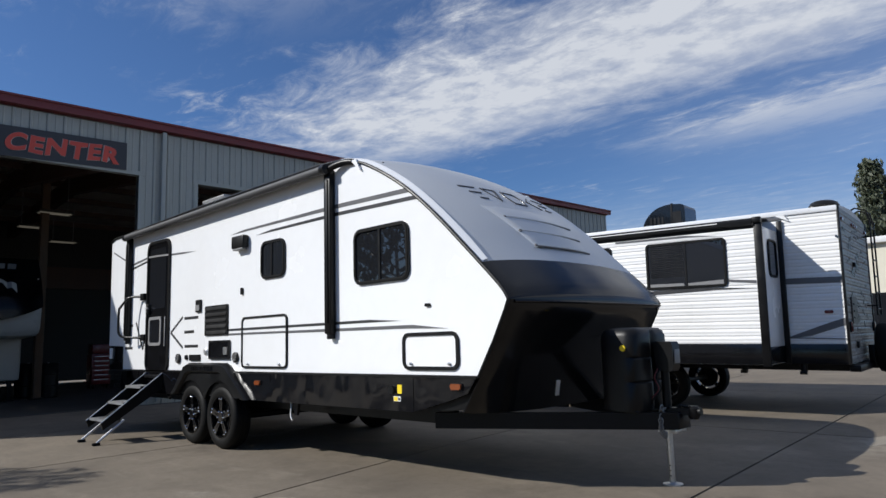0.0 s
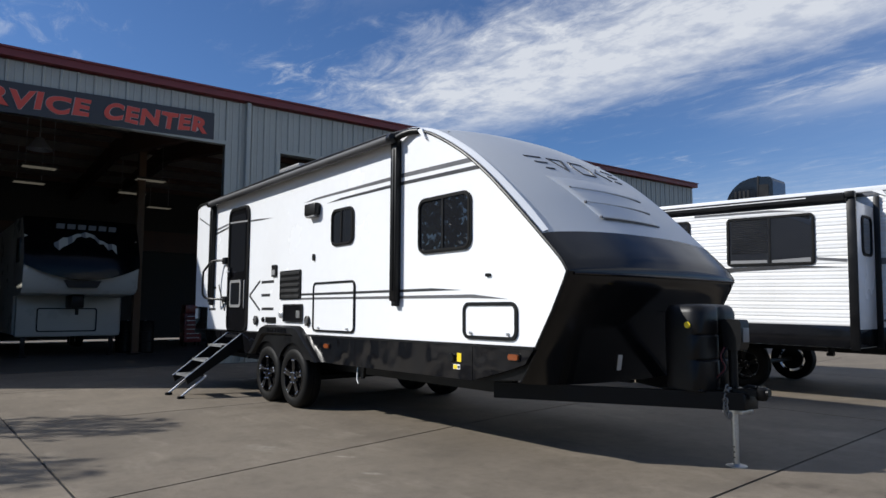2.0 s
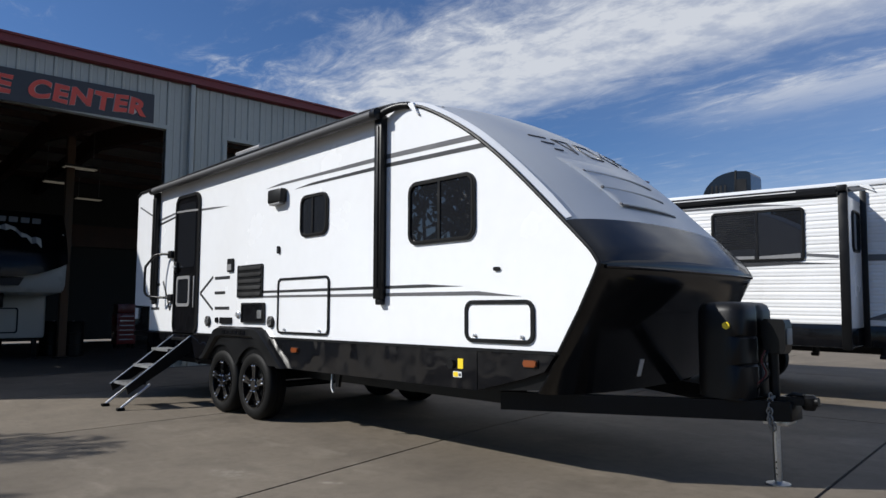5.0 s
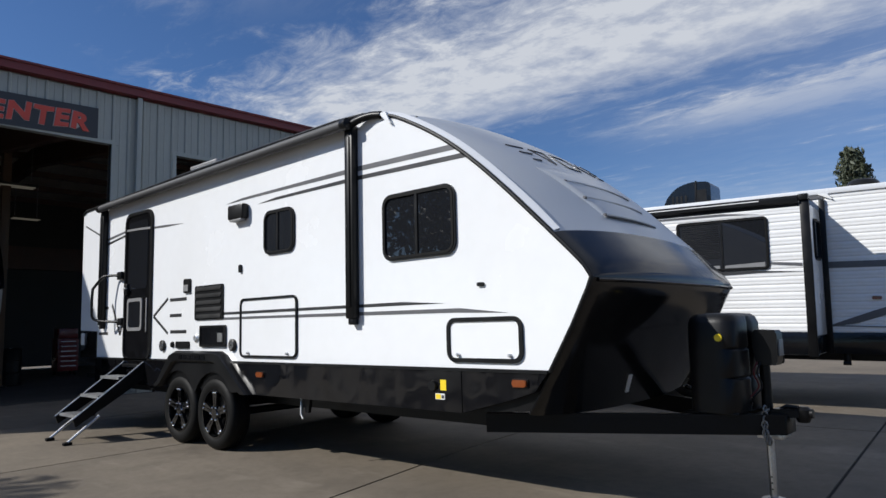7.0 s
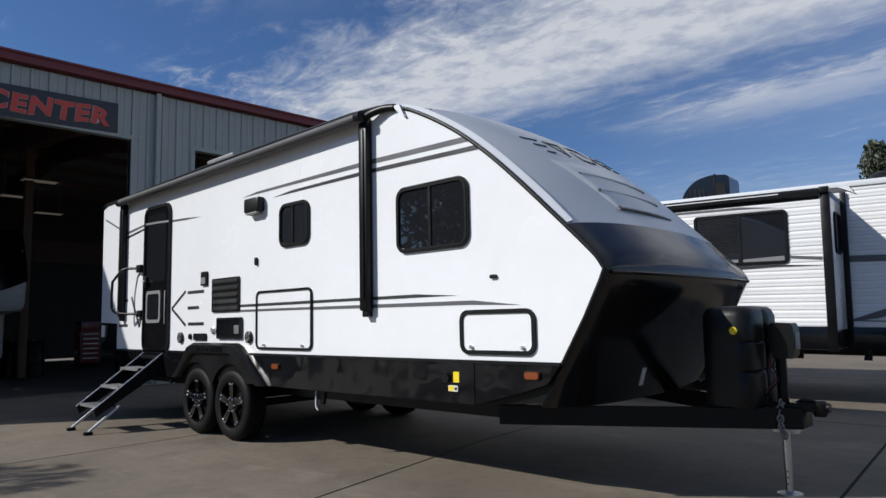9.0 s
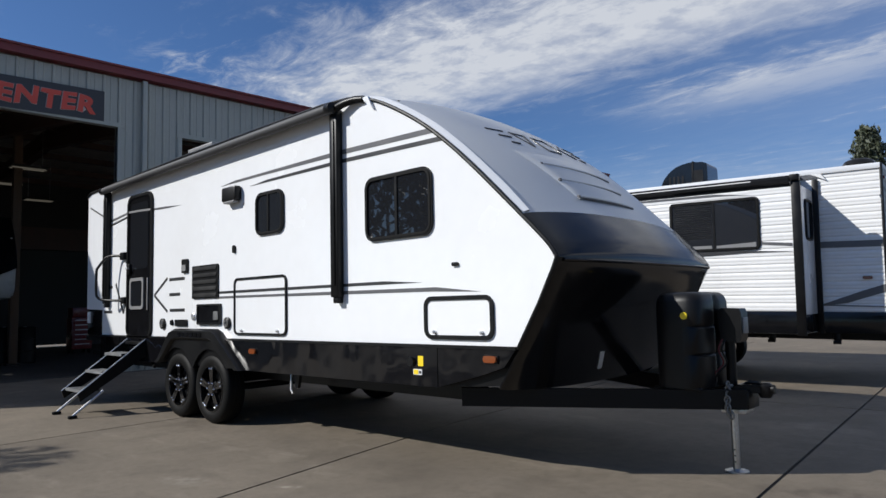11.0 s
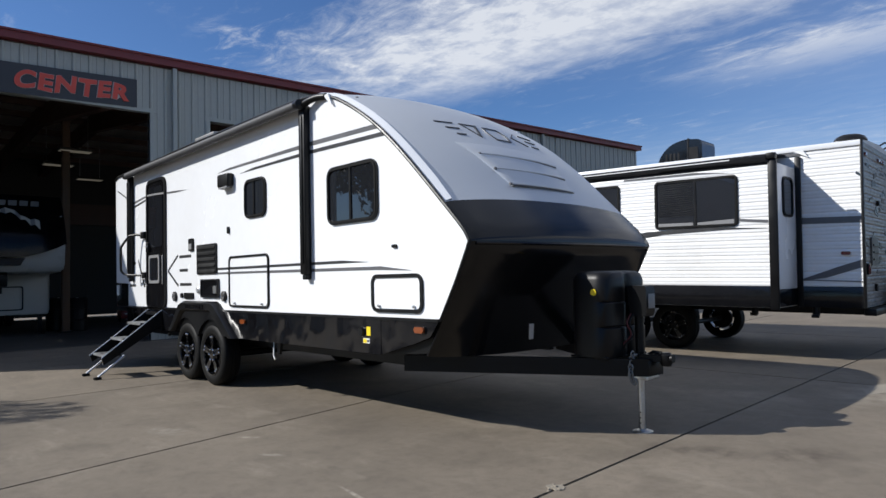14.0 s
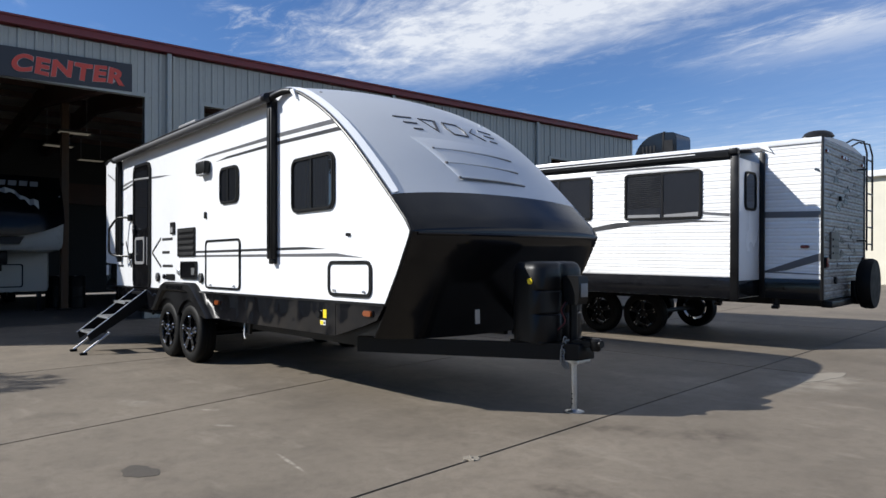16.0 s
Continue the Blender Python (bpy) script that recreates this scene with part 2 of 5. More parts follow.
RUBBER = mat("black_rubber", (0.004, 0.004, 0.004), 0.6, var=0.3, scale=8, fine=90, bump=0.0006, spec=0.16)
RIM = mat("gloss_black_alloy", (0.005, 0.005, 0.0055), 0.1, var=0.2, scale=5, coat=0.2, spec=0.4)
STUD = mat("bright_chrome", (0.75, 0.75, 0.77), 0.16, 1.0, var=0.05)
STEEL = mat("galvanised_steel", (0.5, 0.5, 0.5), 0.35, 1.0, var=0.2, scale=10)
ALU = mat("aluminium", (0.6, 0.61, 0.62), 0.38, 0.9, var=0.12, scale=12)
GREYV = mat("grey_vinyl_stripe", (0.11, 0.11, 0.115), 0.35, var=0.06)
DARKV = mat("dark_vinyl_stripe", (0.035, 0.035, 0.037), 0.35, var=0.06)
FABRIC = mat("charcoal_awning_vinyl", (0.05, 0.05, 0.052), 0.6, var=0.15, scale=5, fine=200, bump=0.0006)
GREYPL = mat("grey_plastic", (0.2, 0.2, 0.2), 0.5, var=0.1)
SIDING = mat("white_corrugated_aluminium", (0.8, 0.8, 0.79), 0.3, var=0.04, scale=1.5, fine=20, dirt=(0.62, 0.6, 0.56), dirt_amount=0.35)
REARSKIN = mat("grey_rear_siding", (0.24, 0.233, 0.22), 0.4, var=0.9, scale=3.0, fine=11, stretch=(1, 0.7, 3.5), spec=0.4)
VENTBR = mat("dark_bronze_plastic", (0.10, 0.09, 0.078), 0.5, var=0.15)
CHAINST = mat("dull_zinc_chain", (0.22, 0.22, 0.215), 0.5, 0.8, var=0.3, scale=20)
WIRERED = mat("dull_red_wire", (0.12, 0.02, 0.02), 0.5, var=0.2)
ROOFW = mat("white_roof_membrane", (0.74, 0.74, 0.72), 0.6, var=0.08, dirt=(0.5, 0.48, 0.44), dirt_amount=0.4)
STEELWALL = mat("grey_green_wall_panel", (0.36, 0.37, 0.335), 0.45, var=0.08, scale=0.8, fine=25, dirt=(0.26, 0.26, 0.23), dirt_amount=0.45, stretch=(1, 1, 0.3))
TRIMRED = mat("dark_red_eave_trim", (0.17, 0.03, 0.032), 0.5, var=0.15, scale=2)
# near-black sheet for the workshop's back wall and lamp trays
INNER = mat("dark_interior_sheet", (0.05, 0.046, 0.042), 0.8, var=0.2, scale=1.5)
RAFTER = mat("rust_primer_steel", (0.1, 0.05, 0.035), 0.6, var=0.25, scale=3)
INSUL = mat("roof_insulation_foil", (0.5, 0.45, 0.39), 0.55, var=0.3, scale=1.2)
SIGNBG = mat("charcoal_sign_board", (0.035, 0.037, 0.042), 0.5, var=0.12)
SIGNRED = mat("red_sign_paint", (0.58, 0.07, 0.045), 0.5, var=0.1)
SIGNEDGE = mat("pale_letter_outline", (0.42, 0.36, 0.34), 0.5, var=0.08)
YELLOW = mat("yellow_label", (0.85, 0.62, 0.02), 0.4, var=0.05)
LABELW = mat("white_label", (0.75, 0.75, 0.74), 0.5, var=0.05)
AMBER = mat("amber_lens", (0.2, 0.05, 0.012), 0.15, var=0.1, coat=0.5)
REDLENS = mat("red_lens", (0.13, 0.012, 0.014), 0.15, var=0.1, coat=0.5)
TOOLRED = mat("red_enamel", (0.16, 0.016, 0.013), 0.3, var=0.1)
WOODPOST = mat("weathered_wood", (0.09, 0.05, 0.026), 0.7, var=0.3, scale=2, stretch=(8, 8, 1))
CREAM = mat("cream_stucco", (0.62, 0.58, 0.47), 0.8, var=0.1, scale=1.5, bump=0.002)
BARK = mat("bark", (0.11, 0.08, 0.055), 0.9, var=0.35, scale=6, bump=0.01)
LEAF = mat("leaves", (0.055, 0.08, 0.03), 0.55, var=0.5, scale=1.5, fine=9)
NEEDLE = mat("cypress_needles", (0.055, 0.065, 0.035), 0.6, var=0.5, scale=1.2, fine=7)


def glass_mat(name, color, rough=0.02):
    """Dark tinted glass: a black body with a sharp reflection."""
    ma = bpy.data.materials.new(name)
    ma.use_nodes = True
    bs = ma.node_tree.nodes["Principled BSDF"]
    bs.inputs["Base Color"].default_value = (*color, 1)
    bs.inputs["Roughness"].default_value = rough
    bs.inputs["IOR"].default_value = 1.5
    bs.inputs["Coat Weight"].default_value = 0.4
    bs.inputs["Coat Roughness"].default_value = 0.01
    return ma


TINT = glass_mat("tinted_glass", (0.012, 0.013, 0.016))
LIGHTTUBE = glow("skylight_glow", (1.0, 0.9, 0.72), 0.06)


# ---- mesh helpers ----
def thing(name, at, label, category, group="", kind=""):
    ob = new(name)
    ob.location = at
    ob.empty_display_size = 0.2
    return tagged(ob, label, category, group, kind)


def mesh(name, bm, material, smooth=38):
    me = bpy.data.meshes.new(name)
    bmesh.ops.recalc_face_normals(bm, faces=bm.faces)
    bm.to_mesh(me)
    bm.free()
    me.materials.append(material)
    me.polygons.foreach_set("use_smooth", [True] * len(me.polygons))
    me.set_sharp_from_angle(angle=radians(smooth))
    return me


def part(name, bm, material, parent, label=""):
    """One mesh under a thing or a part; its points are given in the world."""
    ob = new(name, mesh(name, bm, material))
    if parent is not None:
        ob.parent = parent
        if parent.type == "EMPTY":
            ob.matrix_parent_inverse = Matrix.Translation(-Vector(parent.location))
    return tagged(ob, label)


def solid(name, bm, material, label, category, group="", kind=""):
    """A thing of one mesh."""
    return tagged(new(name, mesh(name, bm, material)), label, category, group, kind)


def box(x0, x1, y0, y1, z0, z1, bevel=0.0, bm=None, seg=2):
    own = bmesh.new()
    bmesh.ops.create_cube(own, size=1.0, matrix=Matrix.LocRotScale(((x0 + x1) / 2, (y0 + y1) / 2, (z0 + z1) / 2), None, (abs(x1 - x0), abs(y1 - y0), abs(z1 - z0))))
    if bevel:
        bmesh.ops.bevel(own, geom=own.edges[:], offset=bevel, segments=seg, affect="EDGES", profile=0.5)
    return join(bm, own)


def join(bm, own):
    if bm is None:
        return own
    me = bpy.data.meshes.new("t")
    own.to_mesh(me)
    own.free()
    bm.from_mesh(me)
    bpy.data.meshes.remove(me)
    return bm


def prism(pts, fn, d0, d1, bm=None, bevel=0.0):
    """The outline pts, pushed through from d0 to d1; fn(u, v, d) gives the place."""
    own = bmesh.new()
    a = [own.verts.new(fn(u, v, d0)) for u, v in pts]
    b = [own.verts.new(fn(u, v, d1)) for u, v in pts]
    n = len(pts)
    own.faces.new(a)
    own.faces.new(b[::-1])
    for i in range(n):
        own.faces.new((a[i], a[(i + 1) % n], b[(i + 1) % n], b[i]))
    if bevel:
        bmesh.ops.bevel(own, geom=[e for e in own.edges if all(v in b for v in e.verts)], offset=bevel, segments=2, affect="EDGES")
    return join(bm, own)


def ring(outer, inner, fn, d0, d1, bm=None):
    """A frame between two outlines with as many points each."""
    own = bmesh.new()
    n = len(outer)
    rows = [[own.verts.new(fn(u, v, d)) for u, v in o] for o, d in ((outer, d0), (outer, d1), (inner, d1), (inner, d0))]
    for k in range(4):
        p, q = rows[k], rows[(k + 1) % 4]
        for i in range(n):
            own.faces.new((p[i], p[(i + 1) % n], q[(i + 1) % n], q[i]))
    return join(bm, own)


def rounded(x0, x1, y0, y1, r, n=5):
    r = max(r, 0.0005)
    out = []
    for cx, cy, a in ((x1 - r, y1 - r, 0), (x0 + r, y1 - r, 90), (x0 + r, y0 + r, 180), (x1 - r, y0 + r, 270)):
        for i in range(n + 1):
            w = radians(a + 90 * i / n)
            out.append((cx + r * math.cos(w), cy + r * math.sin(w)))
    return out


def tube(pts, r, n=10, bm=None, r1=None):
    """A round bar along a line of points."""
    own = bmesh.new()
    pts = [Vector(p) for p in pts]
    rings = []
    side = None
    for i, p in enumerate(pts):
        d = (pts[min(i + 1, len(pts) - 1)] - pts[max(i - 1, 0)]).normalized()
        if side is None:
            side = d.orthogonal().normalized()
        side = (side - d * side.dot(d)).normalized()
        up = d.cross(side)
        rr = r if r1 is None else r + (r1 - r) * i / (len(pts) - 1)
        rings.append([own.verts.new(p + rr * (math.cos(2 * math.pi * k / n) * side + math.sin(2 * math.pi * k / n) * up)) for k in range(n)])
    for a, b in zip(rings, rings[1:]):
        for k in range(n):
            own.faces.new((a[k], a[(k + 1) % n], b[(k + 1) % n], b[k]))
    own.faces.new(rings[0][::-1])
    own.faces.new(rings[-1])
    return join(bm, own)


def lathe(profile, centre, axis="y", n=32, bm=None):
    """A turned form: profile of (radius, along), about an axis through the centre."""
    own = bmesh.new()
    c = Vector(centre)
    rows = []
    for r, h in profile:
        row = []
        for k in range(n):
            a = 2 * math.pi * k / n
            u, v = r * math.cos(a), r * math.sin(a)
            row.append(own.verts.new(c + Vector({"y": (u, h, v), "x": (h, u, v), "z": (u, v, h)}[axis])))
        rows.append(row)
    for a, b in zip(rows, rows[1:]):
        for k in range(n):
            own.faces.new((a[k], a[(k + 1) % n], b[(k + 1) % n], b[k]))
    if profile[0][0] > 1e-6 and profile[0] != profile[-1]:
        own.faces.new(rows[0][::-1])
        own.faces.new(rows[-1])
    return join(bm, own)


def on_side(y):
    """Outline on a wall that faces -y: u along x, v up, d out of the wall."""
    return lambda u, v, d: (u, y - d, v)


def on_end(x):
    """Outline on a wall that faces +x: u along y, v up, d out."""
    return lambda u, v, d: (x + d, u, v)


def on_ground(u, v, d):
    return (u, v, d)


def sheet(rows):
    """A skin through rows of points."""
    bm = bmesh.new()
    vs = [[bm.verts.new(p) for p in row] for row in rows]
    for a, b in zip(vs, vs[1:]):
        for i in range(len(a) - 1):
            bm.faces.new((a[i], a[i + 1], b[i + 1], b[i]))
    return bm


# ---- ground ----
bm = bmesh.new()
R0 = 1500
for q in ((-R0, -R0), (R0, -R0), (R0, R0), (-R0, R0)):
    bm.verts.new((*q, -0.014))
bm.faces.new(bm.verts)
solid("ground", bm, CONCRETE, "weathered grey concrete yard reaching far off", "ground", kind="structure")

bm = prism([(-11.4, -8.45), (7.7, -8.45), (6.5, 15.4), (-11.4, 15.4)], lambda u, v, d: (u, v, d), -0.013, -0.010)
solid("joint_bed", bm, JOINT, "dark filler at the bottom of the slab joints", "joint", kind="structure")

# ---- service building ----
FX, YL, YR, XB = -11.6, -6.5, 21.1, -25.0
BAYS = ((-3.95, 1.74), (3.08, 7.9), (9.4, 14.2), (15.8, 20.2))
HEAD = 4.92


def eave(y):
    return 6.06 + 0.0115 * (y - 1)


def ribbed(y0, y1, bottom, top, x, out=0.03, pitch=0.305):
    """Ribbed wall panel facing +x; the ribs stand proud and run upright."""
    us = []
    k = math.floor((y0 - YL) / pitch)
    y = YL + k * pitch
    while y < y1 + pitch:
        us += [(y, 0), (y + 0.018, out), (y + 0.05, out), (y + 0.068, 0), (y + 0.16, 0), (y + 0.168, out * 0.25), (y + 0.185, out * 0.25), (y + 0.193, 0)]
        y += pitch
    us = [(y0, 0)] + [p for p in us if y0 < p[0] < y1] + [(y1, 0)]
    bm = bmesh.new()
    front = [(bm.verts.new((x + d, y, bottom(y))), bm.verts.new((x + d, y, top(y)))) for y, d in us]
    back = [(bm.verts.new((x - 0.1, y, bottom(y))), bm.verts.new((x - 0.1, y, top(y)))) for y in (y0, y1)]
    for a, b in zip(front, front[1:]):
        bm.faces.new((a[0], b[0], b[1], a[1]))
    bm.faces.new((back[0][0], back[0][1], back[1][1], back[1][0]))
    bm.faces.new((front[0][0], front[0][1], back[0][1], back[0][0]))
    bm.faces.new((front[-1][0], back[1][0], back[1][1], front[-1][1]))
    bm.faces.new([f[1] for f in front] + [back[1][1], back[0][1]])
    bm.faces.new([f[0] for f in reversed(front)] + [back[0][0], back[1][0]])
    return bm


def service_building():
    b = thing("service_building", (FX - 6, 7, 0), "long grey-green ribbed metal workshop with dark red eave", "building")
    edges = [YL] + [e for bay in BAYS for e in bay] + [YR]
    for i in range(0, len(edges), 2):
        part("wall_panel", ribbed(edges[i], edges[i + 1], lambda y: 0.0, lambda y: eave(y) - 0.12, FX), STEELWALL, b)
    for y0, y1 in BAYS:
        part("header_panel", ribbed(y0 + 0.003, y1 - 0.003, lambda y: HEAD + 0.06, lambda y: eave(y) - 0.12, FX), STEELWALL, b)
        bm = box(FX - 0.12, FX + 0.045, y0 - 0.09, y0, 0, HEAD + 0.07)
        box(FX - 0.12, FX + 0.045, y1, y1 + 0.09, 0, HEAD + 0.07, bm=bm)
        box(FX - 0.12, FX + 0.05, y0 - 0.12, y1 + 0.12, HEAD, HEAD + 0.09, bm=bm)
        part("door_trim", bm, STEELWALL, b, "grey metal trim round a bay opening")
    # eave: red fascia with a gutter lip
    for name, d0, d1, lo, hi, m in (("eave_trim", -0.1, 0.16, -0.08, 0.06, TRIMRED), ("gutter_lip", -0.1, 0.20, 0.06, 0.10, TRIMRED)):
        bm = bmesh.new()
        vs = [bm.verts.new((FX + d, y, eave(y) + h)) for y in (YL - 0.15, YR + 0.15) for d, h in ((d0, lo), (d1, lo), (d1, hi), (d0, hi))]
        for k in range(4):
            bm.faces.new((vs[k], vs[(k + 1) % 4], vs[4 + (k + 1) % 4], vs[4 + k]))
        bm.faces.new(vs[:4])
        bm.faces.new(vs[4:])
        part(name, bm, m, b, "dark red painted metal")
    # end walls, back wall with high openings, low-pitched roof
    part("end_wall", box(XB, FX - 0.1, YL - 0.1, YL, 0, 5.85), STEELWALL, b)
    part("end_wall", box(XB, FX - 0.1, YR, YR + 0.1, 0, 5.95), STEELWALL, b)
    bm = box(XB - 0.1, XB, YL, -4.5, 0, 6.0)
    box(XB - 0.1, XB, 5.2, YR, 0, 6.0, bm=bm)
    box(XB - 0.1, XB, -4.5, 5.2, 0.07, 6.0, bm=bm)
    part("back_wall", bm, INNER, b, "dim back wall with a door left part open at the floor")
    bm = bmesh.new()
    ys = (YL - 0.1, YR + 0.1)
    xm = (FX + XB) / 2
    for s in (0, -0.1):
        vs = [bm.verts.new((x, y, eave(y) + h + s)) for y in ys for x, h in ((FX, 0.0), (xm, 0.55), (XB, 0.0))]
        bm.faces.new((vs[0], vs[1], vs[4], vs[3]))
        bm.faces.new((vs[1], vs[2], vs[5], vs[4]))
    part("roof", bm, INSUL, b, "low metal roof with foil insulation below")
    # rafters along x and purlins along y under the roof
    for y in (-6.2, 2.4, 8.65, 15.0, 20.8):
        bm = prism([(FX - 0.15, 5.75), (xm, 6.25), (XB, 5.75), (XB, 5.25), (xm, 5.75), (FX - 0.15, 5.0)], lambda u, v, d, y=y: (u, y + d, v), -0.1, 0.1)
        part("rafter", bm, RAFTER, b)
        part("column", box(FX - 0.45, FX - 0.15, y - 0.1, y + 0.1, 0, 5.3), RAFTER, b)
    bm = prism([(FX - 0.15, 5.75), (xm, 6.25), (XB, 5.75), (XB, 5.25), (xm, 5.75), (FX - 0.15, 4.95)], lambda u, v, d: (u, 1.0 + d, v), -0.1, 0.1)
    part("rafter", bm, RAFTER, b)
    part("back_beam", box(XB, XB + 0.25, YL, YR, 3.5, 4.3), RAFTER, b, "rust-brown beam across the back wall")
    for k in range(8):
        x = FX - 1.0 - 1.6 * k
        h = 5.9 + 0.55 * (1 - abs(x - xm) / abs(FX - xm)) - 0.2
        part("purlin", box(x - 0.04, x + 0.04, YL, YR, h - 0.09, h + 0.09), RAFTER, b)
    for y in (2.255, 8.65, 15.03):
        bm = box(FX + 0.03, FX + 0.12, y - 0.05, y + 0.05, 0.05, eave(y) - 0.1, 0.012)
        part("downspout", bm, STEELWALL, b, "grey metal downspout")
    return b


service_building()
bm = box(XB, FX + 0.1, YL, YR, -0.005, 0.004)
solid("workshop_floor", bm, mat("dark_workshop_floor", (0.055, 0.052, 0.048), 0.6, var=0.25, scale=0.8, bump=0.0008), "dark smooth concrete workshop floor", "floor", kind="structure")


def text_mesh(body, size, extrude, offset):
    cu = bpy.data.curves.new("writing", "FONT")
    cu.body, cu.size, cu.extrude, cu.offset, cu.shear, cu.space_character = body, size, extrude, offset, 0.1, 1.12
    tmp = bpy.data.objects.new("writing", cu)
    me = bpy.data.meshes.new_from_object(tmp)
    bpy.data.objects.remove(tmp)
    xs = [v.co.x for v in me.vertices]
    return me, min(xs), max(xs)


def service_sign():
    s = thing("service_sign", (FX + 0.06, -1.0, 5.3), "charcoal sign board with red casual letters over the bay", "sign")
    y0, y1 = -3.75, 1.46
    zc = lambda y: 5.285 + 0.03 * (y - 1.4)
    bm = prism([(y0, zc(y0) - 0.30), (y1, zc(y1) - 0.30), (y1, zc(y1) + 0.30), (y0, zc(y0) + 0.30)], on_end(FX + 0.035), 0, 0.03)
    part("board", bm, SIGNBG, s)
    for word, a, b in (("SERVICE", -3.5, -1.04), ("CENTER", -0.8, 1.3)):
        for nm, off, ext, d, m in (("letters", 0.025, 0.006, 0.076, SIGNRED), ("letter_outline", 0.034, 0.003, 0.069, SIGNEDGE)):
            me, lo, hi = text_mesh(word, 0.6, ext, off)
            for v in me.vertices:
                u = a + (v.co.x - lo) / (hi - lo) * (b - a)
                h = v.co.y * 0.76 - 0.165 + zc(u) + 0.02 * math.sin(u * 9)
                v.co = Vector((FX + d + v.co.z, u, h))
            me.materials.append(m)
            ob = new(nm, me)
            ob.parent = s
            ob.matrix_parent_inverse = Matrix.Translation(-Vector(s.location))


service_sign()


# ---- wheels ----
def wheel(parent, x, y, r=0.35, side=-1, spoke_mat=RIM):
    """Tyre and five-spoke rim; the outer face at y, towards side."""
    w, s = 0.215, -side
    tyre_profile = [(r * 0.66, 0.012), (r * 0.72, 0.0), (r * 0.86, -0.004), (r * 0.95, 0.012), (r * 0.985, 0.03), (r, 0.05), (r, 0.08), (r * 0.985, 0.084), (r * 0.985, 0.094), (r, 0.098), (r, 0.118), (r * 0.985, 0.122), (r * 0.985, 0.132), (r, 0.136), (r, w - 0.05), (r * 0.96, w - 0.015), (r * 0.86, w), (r * 0.66, w - 0.01), (r * 0.66, 0.012)]
    wh = new("wheel", mesh("wheel", lathe([(0.03, 0.05), (0.05, 0.05), (0.05, w * 0.8), (0.03, w * 0.8), (0.03, 0.05)], (x, y, r), "y", 16), BLACKMT))
    wh.parent = parent
    if parent.type == "EMPTY":
        wh.matrix_parent_inverse = Matrix.Translation(-Vector(parent.location))
    fl = lambda prof: [(a, s * b) for a, b in prof]
    part("tyre", lathe(fl(tyre_profile), (x, y, r), "y", 44), RUBBER, wh, "black rubber tyre")
    part("rim", lathe(fl([(r * 0.67, 0.02), (r * 0.665, 0.004), (r * 0.64, 0.004), (r * 0.62, 0.03), (r * 0.6, 0.11), (r * 0.6, 0.19), (r * 0.67, 0.19), (r * 0.67, 0.02)]), (x, y, r), "y", 40), RIM, wh, "gloss black rim")
    part("brake_drum", lathe(fl([(0.0, 0.12), (r * 0.5, 0.12), (r * 0.5, 0.18), (0.0, 0.18)]), (x, y, r), "y", 24), BLACKMT, wh)
    bm = lathe(fl([(0.0, 0.0), (0.05, 0.0), (0.06, 0.015), (0.085, 0.03), (0.085, 0.06), (0.0, 0.06)]), (x, y, r), "y", 24)
    part("hub_cap", bm, RIM, wh, "round black hub cap")
    for k in range(5):
        a = 2 * math.pi * k / 5 + 0.3
        for tw in (-0.17, 0.17):
            p = [(0.06, -0.022), (r * 0.64, -0.016), (r * 0.64, 0.016), (0.06, 0.022)]
            fn = lambda u, v, d, a=a, tw=tw: (x + u * math.cos(a + tw * u / r) - v * math.sin(a), y + s * (0.03 - d - 0.02 * math.sin(u * 9)), r + u * math.sin(a + tw * u / r) + v * math.cos(a))
            part("spoke", prism(p, fn, -0.025, 0.012), spoke_mat, wh)
    # added chrome domes stand for sun glints on the glossy rim
    for k in range(10):
        a = 2 * math.pi * (k // 2) / 5 + 0.3 + (0.1 if k % 2 else -0.1)
        part("rim_glint", lathe(fl([(0.0, -0.012), (0.005, -0.0105), (0.009, -0.006), (0.011, 0.001), (0.011, 0.012), (0.0, 0.012)]), (x + r * 0.585 * math.cos(a), y, r + r * 0.585 * math.sin(a)), "y", 10), STUD, wh, "bright stud added as a rim glint")
    for k in range(6):
        a = 2 * math.pi * k / 6
        part("lug_nut", lathe(fl([(0.0, -0.010), (0.005, -0.009), (0.010, -0.003), (0.012, 0.005), (0.012, 0.03), (0.0, 0.03)]), (x + 0.068 * math.cos(a), y, r + 0.068 * math.sin(a)), "y", 8), STUD, wh, "bright steel nut")
    return wh


